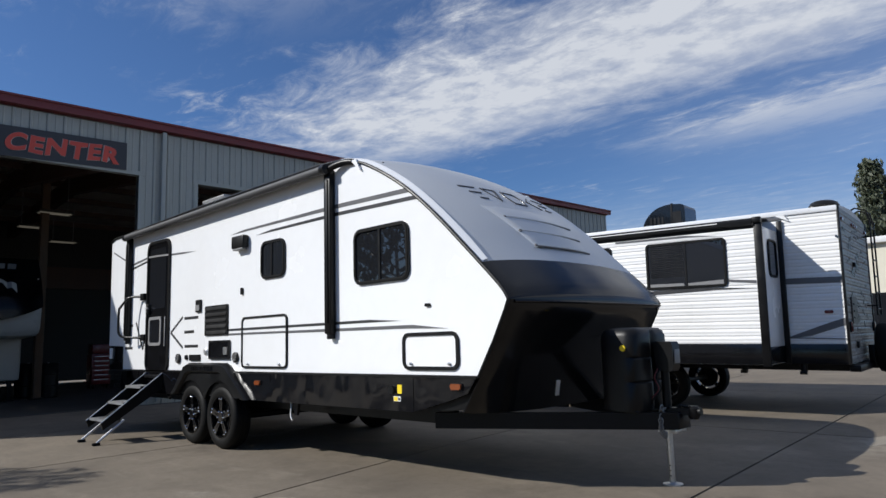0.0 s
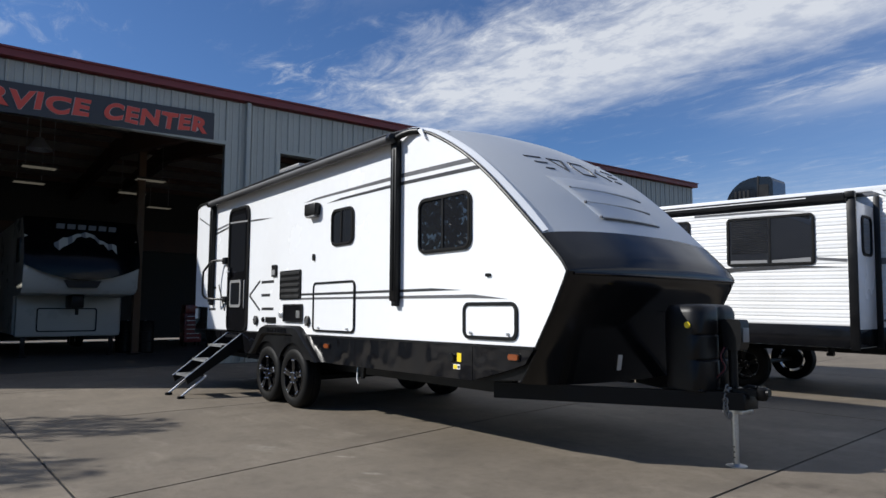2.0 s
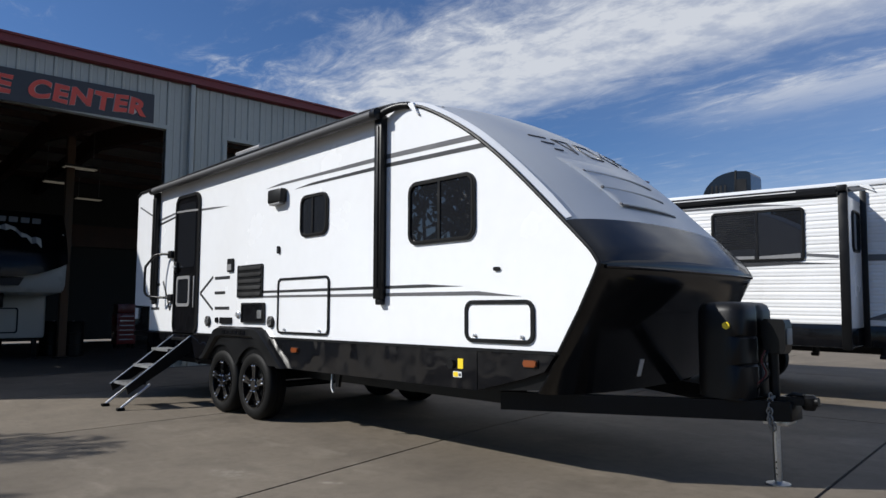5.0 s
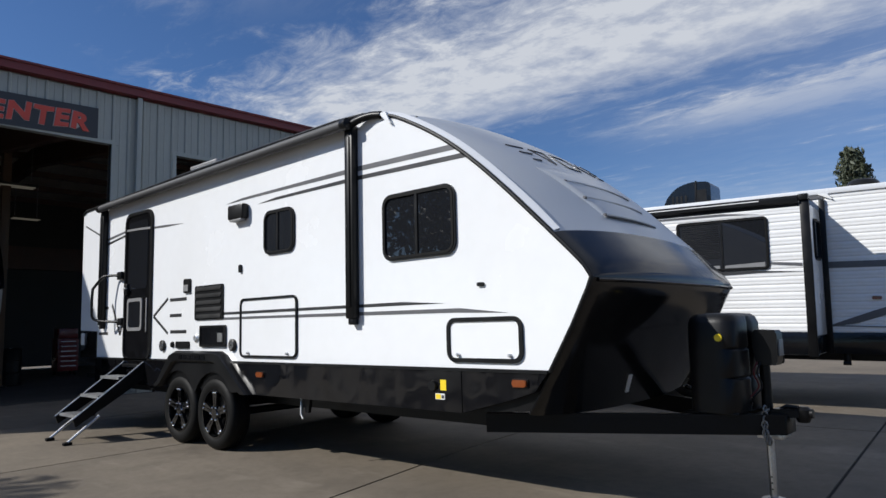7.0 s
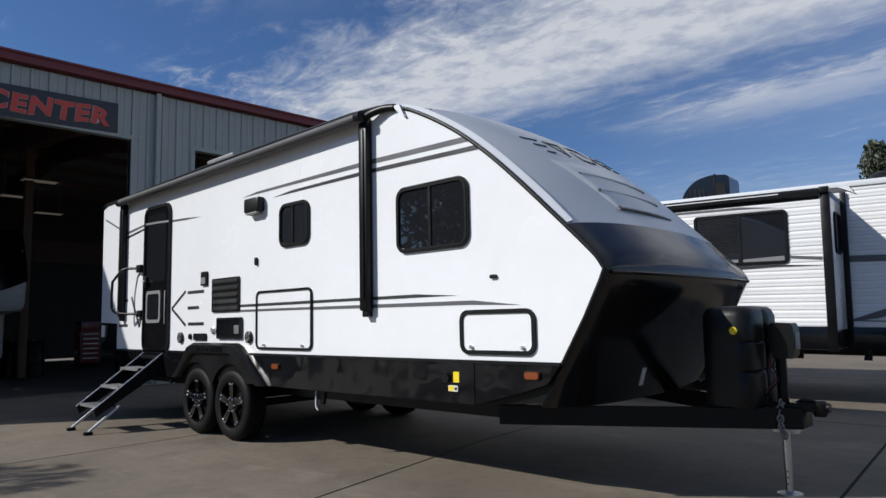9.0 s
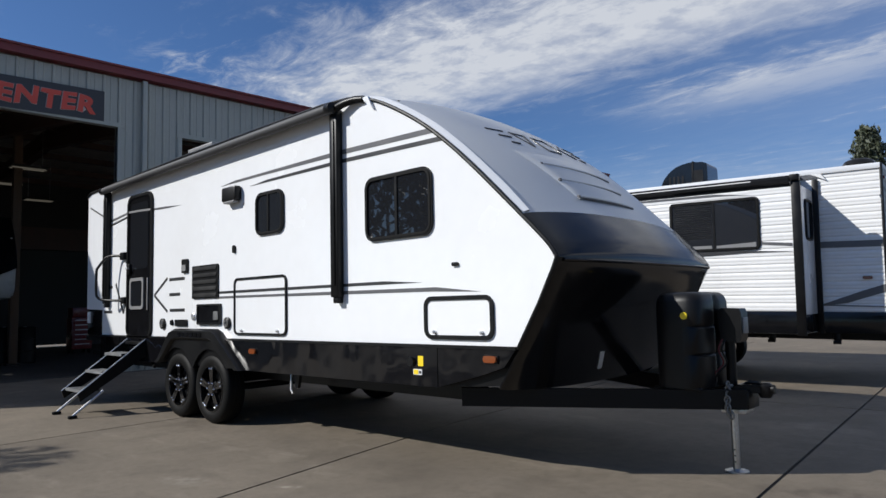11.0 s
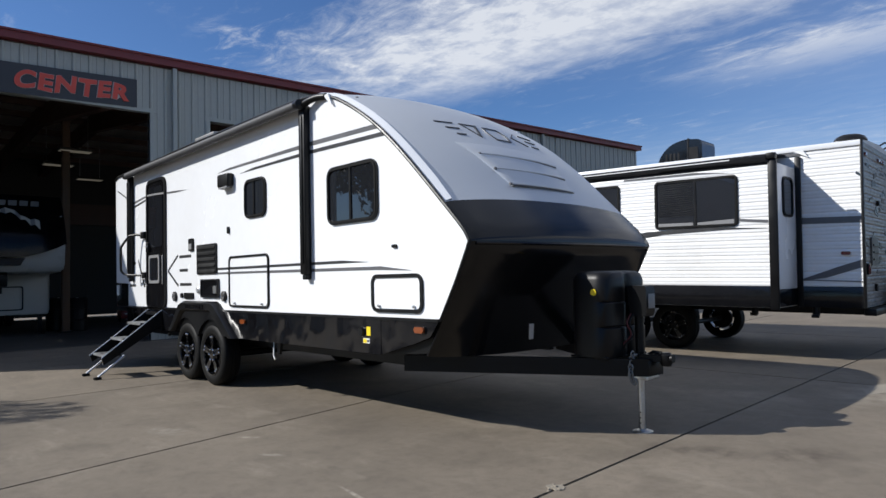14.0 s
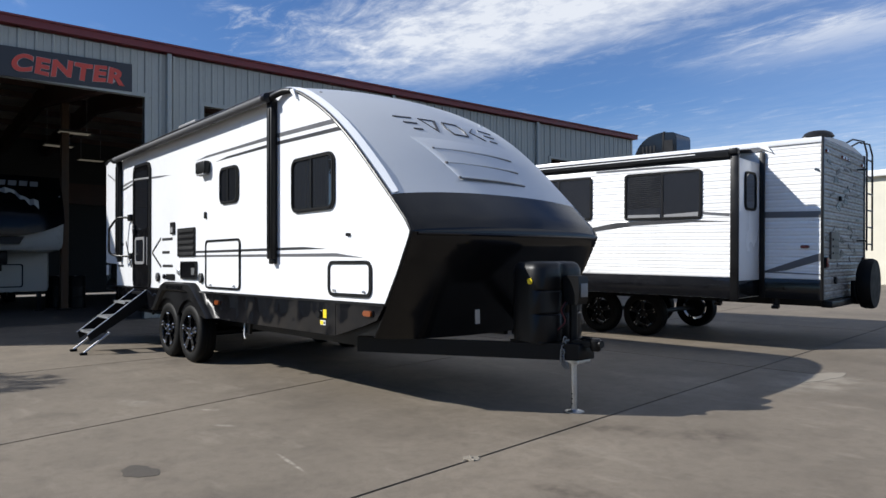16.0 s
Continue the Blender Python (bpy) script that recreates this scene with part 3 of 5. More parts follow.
def framed_window(parent, fn_of, wall, x0, x1, z0, z1, r=0.08, t=0.035, mid=None, name="window", blind=False, single=False):
    """Radius-cornered window: black frame, dark panes, a mullion."""
    fn = fn_of(wall)
    o, i = rounded(x0, x1, z0, z1, r), rounded(x0 + t, x1 - t, z0 + t, z1 - t, max(r - t, 0.01))
    w = part(name, ring(o, i, fn, -0.01, 0.020), BLACKPL, parent, "black-framed window with tinted panes")
    lip = rounded(x0 + 0.012, x1 - 0.012, z0 + 0.012, z1 - 0.012, r - 0.01)
    part("glazing_seal", ring(lip, i, fn, 0.020, 0.025), RUBBER, w)
    m = mid if mid is not None else (x0 + x1) / 2
    if single:
        part("pane", prism(rounded(x0 + t - 0.006, x1 - t + 0.006, z0 + t - 0.006, z1 - t + 0.006, 0.05), fn, 0.004, 0.01), TINT, w, "tinted glass pane")
        return w
    ip = rounded(x0 + t - 0.006, m, z0 + t - 0.006, z1 - t + 0.006, 0.03)
    part("pane", prism(ip, fn, 0.004, 0.01), TINT, w, "tinted glass pane")
    ip = rounded(m, x1 - t + 0.006, z0 + t - 0.006, z1 - t + 0.006, 0.03)
    part("pane", prism(ip, fn, 0.008, 0.014), TINT, w, "tinted glass pane")
    part("mullion", prism([(m - 0.013, z0 + t), (m + 0.013, z0 + t), (m + 0.013, z1 - t), (m - 0.013, z1 - t)], fn, 0.004, 0.024), BLACKPL, w)
    if blind:
        for k in range(int((z1 - z0 - 2 * t) / 0.03)):
            z = z1 - t - 0.03 * (k + 1)
            if z < z0 + (z1 - z0) * 0.22:
                break
            part("blind_slat", prism([(x0 + t + 0.03, z), (m - 0.03, z), (m - 0.03, z + 0.016), (x0 + t + 0.03, z + 0.016)], fn, 0.0105, 0.012), BLACKMT, w, "closed dark blind slat behind the pane")
    return w


# ---- the near travel trailer ----
T1 = thing("travel_trailer", (-3.8, 1.2, 0), "white travel trailer with silver-grey and black nose cap and black skirt", "travel trailer", "travel trailers")
W1 = 2.38
BOW = 0.075
ARCH = [(-1.83, 2.895), (-1.66, 2.835), (-1.385, 2.690), (-1.127, 2.526), (-0.889, 2.342), (-0.669, 2.148), (-0.465, 1.955), (-0.275, 1.772), (-0.14, 1.64), (-0.05, 1.545), (0.0, 1.468)]
LOWER = [(-0.03, 1.40), (-0.149, 1.176), (-0.326, 0.885)]
ROOF = [(-8.02, 2.86), (-7.9, 2.90), (-5.0, 2.955), (-2.4, 2.965), (-2.05, 2.945)]


def smooth_line(pts, n=4):
    """A finer line through the points."""
    out = []
    P = [Vector(p) for p in pts]
    for i in range(len(P) - 1):
        a, b, c, d = P[max(i - 1, 0)], P[i], P[i + 1], P[min(i + 2, len(P) - 1)]
        for k in range(n):
            t = k / n
            out.append(tuple(0.5 * (2 * b + (c - a) * t + (2 * a - 5 * b + 4 * c - d) * t * t + (3 * b - a - 3 * c + d) * t ** 3)))
    return out + [tuple(P[-1])]


ARCHF = smooth_line(ARCH, 16)
outline = [(-7.42, 0.86), (-7.42, 1.22), (-8.0, 1.24)] + ROOF + ARCHF + LOWER
part("body_shell", prism(outline, lambda u, v, d: (u, d, v), 0.0, W1), WHITE, T1, "white fibreglass side walls and roof")


def crown(y, z):
    """How far the nose bulges at y and z: a bow all over, a fuller crown above the black part."""
    u = abs((y - W1 / 2) / (W1 / 2))
    f = min(1.0, max(0.0, (z - 1.755) / 0.5))
    return BOW * (1 - u ** 2.4) + 0.028 * f * f * (3 - 2 * f) * (1 - u * u)


def cap_rows(line, lift, y0, y1, ny=64):
    """The nose skin: the side's line carried across, bowed a little and rounded at its edges."""
    n = len(line)
    rows = []
    for j in range(ny + 1):
        y = y0 + (y1 - y0) * j / ny
        e = min(y - (-0.0), W1 - y)
        soft = 0.010 * max(0.0, 1 - e / 0.12) ** 2
        row = []
        for i, (x, z) in enumerate(line):
            a, b = Vector(line[max(i - 1, 0)]), Vector(line[min(i + 1, n - 1)])
            t = (b - a).normalized()
            nx, nz = -t.y, t.x
            if nx < 0:
                nx, nz = -nx, -nz
            g = lift + crown(y, z) - soft
            row.append((x + nx * g, y, z + nz * g))
        rows.append(row)
    return rows


def split_arch(z):
    up = [p for p in ARCHF if p[1] >= z]
    down = [p for p in ARCHF if p[1] < z]
    return up, [up[-1]] + down


UP, DOWN = split_arch(1.755)
TOPL = [(-2.35, 2.967), (-2.05, 2.947)] + UP


def thick_skin(line, lift, y0, y1):
    """The nose skin with its thickness: an outer and an inner sheet, closed round the rim."""
    bm = bmesh.new()
    outer, inner = ([[bm.verts.new(p) for p in row] for row in cap_rows(line, h, y0, y1)] for h in (lift, lift - 0.012))
    for a, b, turn in [(p, q, 1) for p, q in zip(outer, outer[1:])] + [(p, q, -1) for p, q in zip(inner, inner[1:])]:
        for i in range(len(a) - 1):
            bm.faces.new((a[i], a[i + 1], b[i + 1], b[i])[::turn])
    for p, q in ((outer[0], inner[0]), (inner[-1], outer[-1])):
        for i in range(len(p) - 1):
            bm.faces.new((p[i + 1], p[i], q[i], q[i + 1]))
    for k in (0, -1):
        for j in range(len(outer) - 1):
            f = (outer[j][k], outer[j + 1][k], inner[j + 1][k], inner[j][k])
            bm.faces.new(f if k == 0 else f[::-1])
    return bm


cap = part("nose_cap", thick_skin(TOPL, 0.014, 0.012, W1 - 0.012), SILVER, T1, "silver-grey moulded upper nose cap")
part("lower_nose", thick_skin(DOWN + LOWER + [(-0.44, 0.70), (-0.50, 0.615)], 0.016, 0.006, W1 - 0.006), NOSEBLK, T1, "gloss black lower nose cap")
part("nose_ridge", tube([(0.008 + BOW * (1 - abs((y - 1.19) / 1.19) ** 2.4), y, 1.452) for y in [0.05 + 0.114 * k for k in range(21)]], 0.014, 8), BLACKGEL, T1, "rounded black ridge across the nose")
part("nose_floor", prism([(-0.49, 0.63), (-0.33, 0.87), (-2.0, 0.87), (-2.0, 0.60), (-0.9, 0.60)], lambda u, v, d: (u, d, v), 0.03, W1 - 0.03), BLACKMT, T1)
# white inner strip and dark edge moulding along the arch
strip = [p for p in TOPL if p[1] > 1.77]
rows = []
for y, lift in ((0.02, 0.016), (0.026, 0.020), (0.082, 0.046), (0.094, 0.022)):
    row = []
    for i, (x, z) in enumerate(strip):
        a, b = Vector(strip[max(i - 1, 0)]), Vector(strip[min(i + 1, len(strip) - 1)])
        t = (b - a).normalized()
        f = 0.7 + 0.3 * min(1.0, (len(strip) - 1 - i) / 16)
        row.append((x - t.y * (lift * (0.4 + 0.6 * f)), 0.02 + (y - 0.02) * (0.35 + 0.65 * f), z + t.x * (lift * (0.4 + 0.6 * f))))
    rows.append(row)
part("cap_flange", sheet(rows), WHITE, T1, "white raised flange along the nose cap")
EDGE = [(-2.05, 2.947)] + ARCHF + LOWER
part("edge_moulding", tube([(x + 0.004, -0.004, z) for x, z in EDGE], 0.015, 8), BLACKPL, T1, "black edge moulding")
part("roof_edge_rail", tube([(x, -0.008, z) for x, z in ROOF], 0.016, 8), BLACKPL, T1)

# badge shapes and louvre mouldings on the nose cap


def on_cap(y, s, d=0.0):
    """A place on the nose cap, s metres down its curve from height 2.5."""
    line = TOPL
    k0 = min(range(len(line)), key=lambda i: abs(line[i][1] - 2.5))
    x, z = line[k0]
    step = 1 if s > 0 else -1
    left, i = abs(s), k0
    while left > 0 and 0 <= i + step < len(line):
        a, b = Vector(line[i]), Vector(line[i + step])
        l = (b - a).length
        if l >= left:
            p = a + (b - a) * (left / l)
            break
        left -= l
        i += step
    else:
        p = Vector(line[i])
    if s == 0:
        p = Vector(line[k0])
    t = (Vector(line[min(i + 8, len(line) - 1)]) - Vector(line[max(i - 8, 0)])).normalized()
    g = 0.016 + crown(y, p.y) + d
    return (p.x - t.y * g, y, p.y + t.x * g)


def cap_shape(name, pts, m=DARKV, d0=-0.004, d1=0.006):
    part(name, prism(pts, lambda u, v, d: on_cap(LOGO(u), v, d), d0, d1), m, cap)


LY, LS, LH = 0.0, -0.06, 0.112
LOGO = lambda u: 0.71 + 0.905 * u
for k in range(3):
    s = LS + LH * k
    cap_shape("badge_bar", [(LY - 0.07 + 0.06 * k, s), (LY + 0.17, s), (LY + 0.17, s + 0.016), (LY - 0.06 + 0.06 * k, s + 0.016)])
    cap_shape("badge_bar", [(LY + 1.18, s), (LY + 1.42 - 0.05 * k, s), (LY + 1.40 - 0.05 * k, s + 0.016), (LY + 1.18, s + 0.016)])
part("badge_wedge", ring([(LY + 0.26, LS), (LY + 0.51, LS), (LY + 0.385, LS + 0.25)], [(LY + 0.285, LS + 0.012), (LY + 0.465, LS + 0.012), (LY + 0.375, LS + 0.215)], lambda u, v, d: on_cap(LOGO(u), v, d), -0.004, 0.006), DARKV, cap)
q = [(LY + 0.60, LS), (LY + 0.82, LS), (LY + 0.86, LS + 0.125), (LY + 0.82, LS + 0.25), (LY + 0.60, LS + 0.25), (LY + 0.56, LS + 0.125)]
qi = [(LY + 0.71 + (u - LY - 0.71) * 0.88, LS + 0.125 + (v - LS - 0.125) * 0.88) for u, v in q]
part("badge_hexagon", ring(q, qi, lambda u, v, d: on_cap(LOGO(u), v, d), -0.004, 0.006), DARKV, cap)
q = [(LY + 1.10, LS), (LY + 0.95, LS + 0.125), (LY + 1.10, LS + 0.25), (LY + 1.085, LS + 0.25), (LY + 0.93, LS + 0.125), (LY + 1.085, LS)]
cap_shape("badge_angle", q)
# one raised panel with a slanted, rounded near edge, and three lips across it
PANEL = [(0.33, 0.60), (0.41, 0.645), (0.52, 0.70), (0.62, 0.735), (0.72, 0.77), (0.82, 0.805), (0.93, 0.84)]
rows = []
for i in range(17):
    row = []
    for j, (sv, u0) in enumerate(PANEL):
        u1 = 1.86 - 0.26 * (sv - 0.33)
        d = min(0.02, 0.16 * (sv - 0.33)) * (1.0 if j < 6 else 0.35)
        if i == 0:
            row.append(on_cap(u0, sv, -0.004))
        elif i == 1:
            row.append(on_cap(u0 + 0.006, sv, 0.4 * d))
        elif i == 2:
            row.append(on_cap(u0 + 0.026, sv, d))
        else:
            f = (i - 2) / 14
            row.append(on_cap(u0 + 0.026 + (u1 - u0 - 0.026) * f, sv, d + (-0.004 - d) * f ** 3))
    rows.append(row)
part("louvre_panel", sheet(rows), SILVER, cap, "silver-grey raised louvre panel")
for k in range(3):
    s0, a, b = 0.52 + 0.2 * k, 0.745 + 0.035 * k, 1.80 - 0.06 * k
    pts = [on_cap(a + (b - a) * i / 16, s0, 0.018 - 0.014 * (i / 16) ** 3) for i in range(17)]
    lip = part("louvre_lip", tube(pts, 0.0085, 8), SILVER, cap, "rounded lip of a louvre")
    # a dark grey tube draws the shade below the lip
    part("lip_shade_line", tube([on_cap(a + (b - a) * i / 16, s0 + 0.012, 0.015 - 0.014 * (i / 16) ** 3) for i in range(17)], 0.0055, 6), GREYV, lip, "dark line painted as shade under the lip")
    part("lip_end", tube([on_cap(a - 0.008, s0 + 0.003, 0.018), on_cap(a + 0.012, s0 + 0.003, 0.018)], 0.011, 8), GREYV, lip)

# skirt
SK = on_side(-0.006)
part("skirt", prism([(-7.42, 0.575), (-7.42, 0.865), (-1.045, 0.875), (-1.045, 0.59)], SK, -0.05, 0.012), SKIRTGEL, T1, "gloss black lower skirt")
part("skirt", prism([(-1.037, 0.592), (-1.037, 0.875), (-0.33, 0.885), (-0.43, 0.76), (-0.62, 0.70)], SK, -0.05, 0.012), SKIRTGEL, T1)
part("skirt_moulding", prism([(-7.42, 0.862), (-7.42, 0.885), (-0.33, 0.898), (-0.33, 0.876)], SK, -0.01, 0.02), BLACKPL, T1)
part("rear_corner", box(-7.98, -7.425, -0.004, W1 + 0.004, 0.87, 1.235, 0.03), BLACKGEL, T1, "black moulded rear corner")
part("rear_sill", box(-8.0, -7.425, -0.002, W1, 0.80, 0.868, 0.01), BLACKMT, T1)
part("rear_marker", prism(rounded(-7.93, -7.83, 1.04, 1.2, 0.01), SK, 0, 0.012), LABELW, T1, "small pale label on the rear corner")
for x0, x1, y in ((-7.9, -0.9, 0.35), (-7.9, -0.9, 2.0)):
    part("chassis_rail", box(x0, x1, y - 0.03, y + 0.03, 0.46, 0.62), BLACKMT, T1)
part("underbelly", box(-7.9, -0.8, 0.06, W1 - 0.06, 0.6, 0.66), BLACKMT, T1)

# fender over the tandem wheels
fo = [(-5.60, 0.60), (-5.50, 0.66), (-5.23, 0.955), (-5.12, 0.985), (-4.24, 0.985), (-4.14, 0.95), (-3.66, 0.585)]
fi = [(-5.48, 0.59), (-5.42, 0.62), (-5.15, 0.84), (-5.06, 0.865), (-4.32, 0.865), (-4.25, 0.845), (-3.80, 0.585)]
bm = bmesh.new()
rowsf = []
for d, k in ((-0.05, 0.0), (0.05, 0.0), (0.085, 0.18), (0.085, 0.82), (0.05, 1.0), (-0.05, 1.0)):
    rowsf.append([bm.verts.new((a[0] + (b[0] - a[0]) * k, -0.006 - d, a[1] + (b[1] - a[1]) * k)) for a, b in zip(fo, fi)])
for a, b in zip(rowsf, rowsf[1:]):
    for i in range(len(a) - 1):
        bm.faces.new((a[i], a[i + 1], b[i + 1], b[i]))
fender = part("fender", bm, FENDERPL, T1, "black plastic fender flare over both wheels")
def wheel_arc(cx, a0, a1, r=0.415, n=9):
    return [(cx + r * math.cos(radians(a0 + (a1 - a0) * k / n)), 0.36 + r * math.sin(radians(a0 + (a1 - a0) * k / n))) for k in range(n + 1)]


apron = fi[1:-1] + [(-3.86, 0.60)] + wheel_arc(-4.335, 34, 151) + wheel_arc(-5.075, 29, 146)
part("fender_apron", prism(apron, SK, 0.03, 0.046), FENDERPL, fender, "gloss black panel arched round each wheel")
part("fender_well", prism([(-5.45, 0.6), (-5.15, 0.845), (-5.06, 0.87), (-4.32, 0.87), (-4.25, 0.85), (-3.82, 0.6)], SK, -0.03, 0.014), BLACKMT, fender)
for k in range(6):
    part("fender_badge", prism(rounded(-4.98 + 0.095 * k, -4.91 + 0.095 * k, 0.90, 0.945, 0.006), SK, 0.08, 0.09), BLACKGEL, fender, "small gloss black raised mark")
for x in (-4.335, -5.075):
    wheel(T1, x, -0.035, r=0.36)
    wheel(T1, x, W1 + 0.03, r=0.36, side=1)
    part("axle", tube([(x, 0.2, 0.35), (x, W1 - 0.2, 0.35)], 0.04, 10), BLACKMT, T1)
part("stabiliser_jack", prism([(-3.0, 0.58), (-2.9, 0.58), (-2.93, 0.45), (-2.97, 0.45)], SK, -0.12, -0.09), BLACKMT, T1)
part("step_rod", tube([(-3.02, 0.08, 0.58), (-3.0, 0.06, 0.44), (-2.97, 0.06, 0.40)], 0.012, 8), STEEL, T1, "short galvanised hanging rod")

# windows, door, hatches on the side
SD = on_side(0.0)
framed_window(T1, on_side, 0.0, -1.825, -1.065, 1.70, 2.222, 0.095, t=0.032, mid=-1.45)
framed_window(T1, on_side, 0.0, -3.49, -3.005, 1.895, 2.315, 0.095, t=0.03, mid=-3.26)


def entry_door():
    o, i = rounded(-6.575, -5.835, 0.855, 2.675, 0.13), rounded(-6.535, -5.875, 0.885, 2.635, 0.10)
    d = part("entry_door", prism(i, SD, -0.01, 0.014), BLACKGEL, T1, "narrow black entry door, shut")
    part("door_frame", ring(o, i, SD, -0.005, 0.026), BLACKPL, d)
    part("door_glass", prism(rounded(-6.47, -5.95, 1.72, 2.56, 0.06), SD, 0.0145, 0.018), TINT, d, "tinted upper door glass")
    w, wi = rounded(-6.47, -6.06, 1.215, 1.61, 0.05), rounded(-6.43, -6.10, 1.255, 1.57, 0.035)
    part("door_panel_rim", ring(w, wi, SD, 0.012, 0.026), GREYPL, d, "grey panel rim in the door")
    part("door_panel", prism(wi, SD, 0.012, 0.017), TINT, d)
    part("door_lock", box(-6.52, -6.44, -0.05, -0.014, 1.66, 1.80, 0.01), BLACKPL, d)
    part("door_lever", tube([(-6.5, -0.06, 1.74), (-6.42, -0.065, 1.735)], 0.012, 8), ALU, d, "bright door lever")
    part("hinge_bar", box(-5.95, -5.925, -0.03, -0.014, 1.2, 1.6, 0.006), GREYPL, d)
    return d


entry_door()


def grab_handle():
    pts = [(-6.64, 0.0, 1.90), (-6.70, -0.05, 1.915), (-6.84, -0.10, 1.92), (-6.92, -0.15, 1.90), (-7.02, -0.21, 1.78), (-7.035, -0.225, 1.72), (-7.035, -0.225, 1.47), (-7.02, -0.215, 1.39), (-6.95, -0.17, 1.348), (-6.72, -0.06, 1.335), (-6.62, 0.0, 1.335)]
    g = part("grab_handle", tube(smooth_line(pts, 4), 0.017, 10), BLACKPL, T1, "folding black entry grab handle")
    part("bracket", box(-6.72, -6.6, -0.06, 0.0, 1.86, 1.96, 0.012), BLACKPL, g)
    part("bracket", box(-6.70, -6.58, -0.05, 0.0, 1.29, 1.38, 0.012), BLACKPL, g)


grab_handle()


def hatch(x0, x1, z0, z1, r, t, name="baggage_door", latches=2):
    o, i = rounded(x0, x1, z0, z1, r), rounded(x0 + t, x1 - t, z0 + t, z1 - t, max(r - t, 0.012))
    h = part(name, ring(o, i, SD, -0.005, 0.016), BLACKPL, T1, "white baggage door in a black frame")
    part("door_skin", prism(i, SD, -0.004, 0.006), WHITE, h, "white hatch panel")
    for k in range(latches):
        x = x0 + (x1 - x0) * (0.16 if k == 0 else 0.84)
        part("latch", lathe([(0.0, -0.028), (0.009, -0.028), (0.013, -0.024), (0.014, -0.006), (0.0, -0.006)], (x, 0, z0 + t + 0.022), "y", 14), ALU, h, "small bright cam latch")


hatch(-1.175, -0.515, 0.935, 1.245, 0.075, 0.03)
hatch(-3.905, -2.965, 0.93, 1.50, 0.065, 0.022)


def vent_grille(x0, x1, z0, z1, n, name="fridge_vent"):
    v = part(name, prism(rounded(x0, x1, z0, z1, 0.02), SD, -0.004, 0.016), BLACKPL, T1, "black louvred plastic vent")
    for k in range(n):
        z = z0 + (z1 - z0) * (k + 0.5) / n
        bm = prism([(z - 0.024, 0.012), (z - 0.02, 0.026), (z + 0.02, 0.018), (z + 0.026, 0.012)], lambda u, w, d: (d, -w, u), x0 + 0.03, x1 - 0.03)
        part("louvre_slat", bm, BLACKPL, v)


vent_grille(-4.80, -4.228, 1.31, 1.672, 5)
wh = part("water_heater_door", prism(rounded(-4.672, -4.168, 1.03, 1.25, 0.018), SD, -0.004, 0.018), BLACKGEL, T1, "black water heater door")
part("rim", ring(rounded(-4.672, -4.168, 1.03, 1.25, 0.018), rounded(-4.65, -4.19, 1.052, 1.228, 0.012), SD, 0.018, 0.026), BLACKPL, wh)
part("heater_vent", prism(rounded(-4.30, -4.20, 1.08, 1.17, 0.01), SD, 0.018, 0.03), STEEL, wh, "bright wire exhaust guard")
for x, z, r in ((-5.53, 1.037, 0.062), (-4.035, 1.047, 0.06)):
    c = part("speaker", lathe([(0.0, -0.02), (r * 0.55, -0.022), (r * 0.8, -0.03), (r, -0.024), (r, 0.0), (0.0, 0.0)], (x, 0, z), "y", 24), BLACKPL, T1, "round black outdoor speaker")
    for k in range(3):
        part("grille_ring", lathe([(r * (0.2 + 0.2 * k), -0.03), (r * (0.26 + 0.2 * k), -0.03), (r * (0.26 + 0.2 * k), -0.018), (r * (0.2 + 0.2 * k), -0.018), (r * (0.2 + 0.2 * k), -0.03)], (x, 0, z), "y", 20), GREYPL, c)
o = part("outlet_cover", prism(rounded(-5.045, -4.91, 1.61, 1.765, 0.012), SD, 0, 0.022), BLACKPL, T1, "black weatherproof outlet cover")
part("cover_lid", prism(rounded(-5.025, -4.93, 1.63, 1.70, 0.008), SD, 0.022, 0.03), GREYPL, o)
part("key_port", lathe([(0.0, -0.02), (0.03, -0.02), (0.035, 0.0), (0.0, 0.0)], (-5.30, 0, 1.05), "y", 14), BLACKPL, T1)
part("hook_up_panel", prism(rounded(-5.21, -4.92, 1.01, 1.085, 0.015), SD, 0, 0.018), BLACKPL, T1, "black hook-up panel")
part("water_inlet", lathe([(0.0, -0.025), (0.03, -0.025), (0.045, -0.012), (0.045, 0.0), (0.0, 0.0)], (-4.77, 0, 1.12), "y", 16), ALU, T1, "round bright water inlet")
part("label", prism(rounded(-4.75, -4.68, 1.02, 1.05, 0.004), SD, 0, 0.003), LABELW, T1)
part("cable_port", prism(rounded(-3.93, -3.885, 1.76, 1.84, 0.02), SD, 0, 0.02), BLACKPL, T1, "small black cable port")
part("latch_port", prism(rounded(-0.885, -0.825, 1.455, 1.483, 0.013), SD, 0, 0.016), BLACKPL, T1, "small black grommet")
pl = part("porch_light", box(-4.04, -3.77, -0.085, 0.0, 2.29, 2.44, 0.02), BLACKPL, T1, "black porch lamp")
part("lens", box(-4.01, -3.80, -0.078, -0.01, 2.272, 2.292, 0.005), GREYPL, pl)

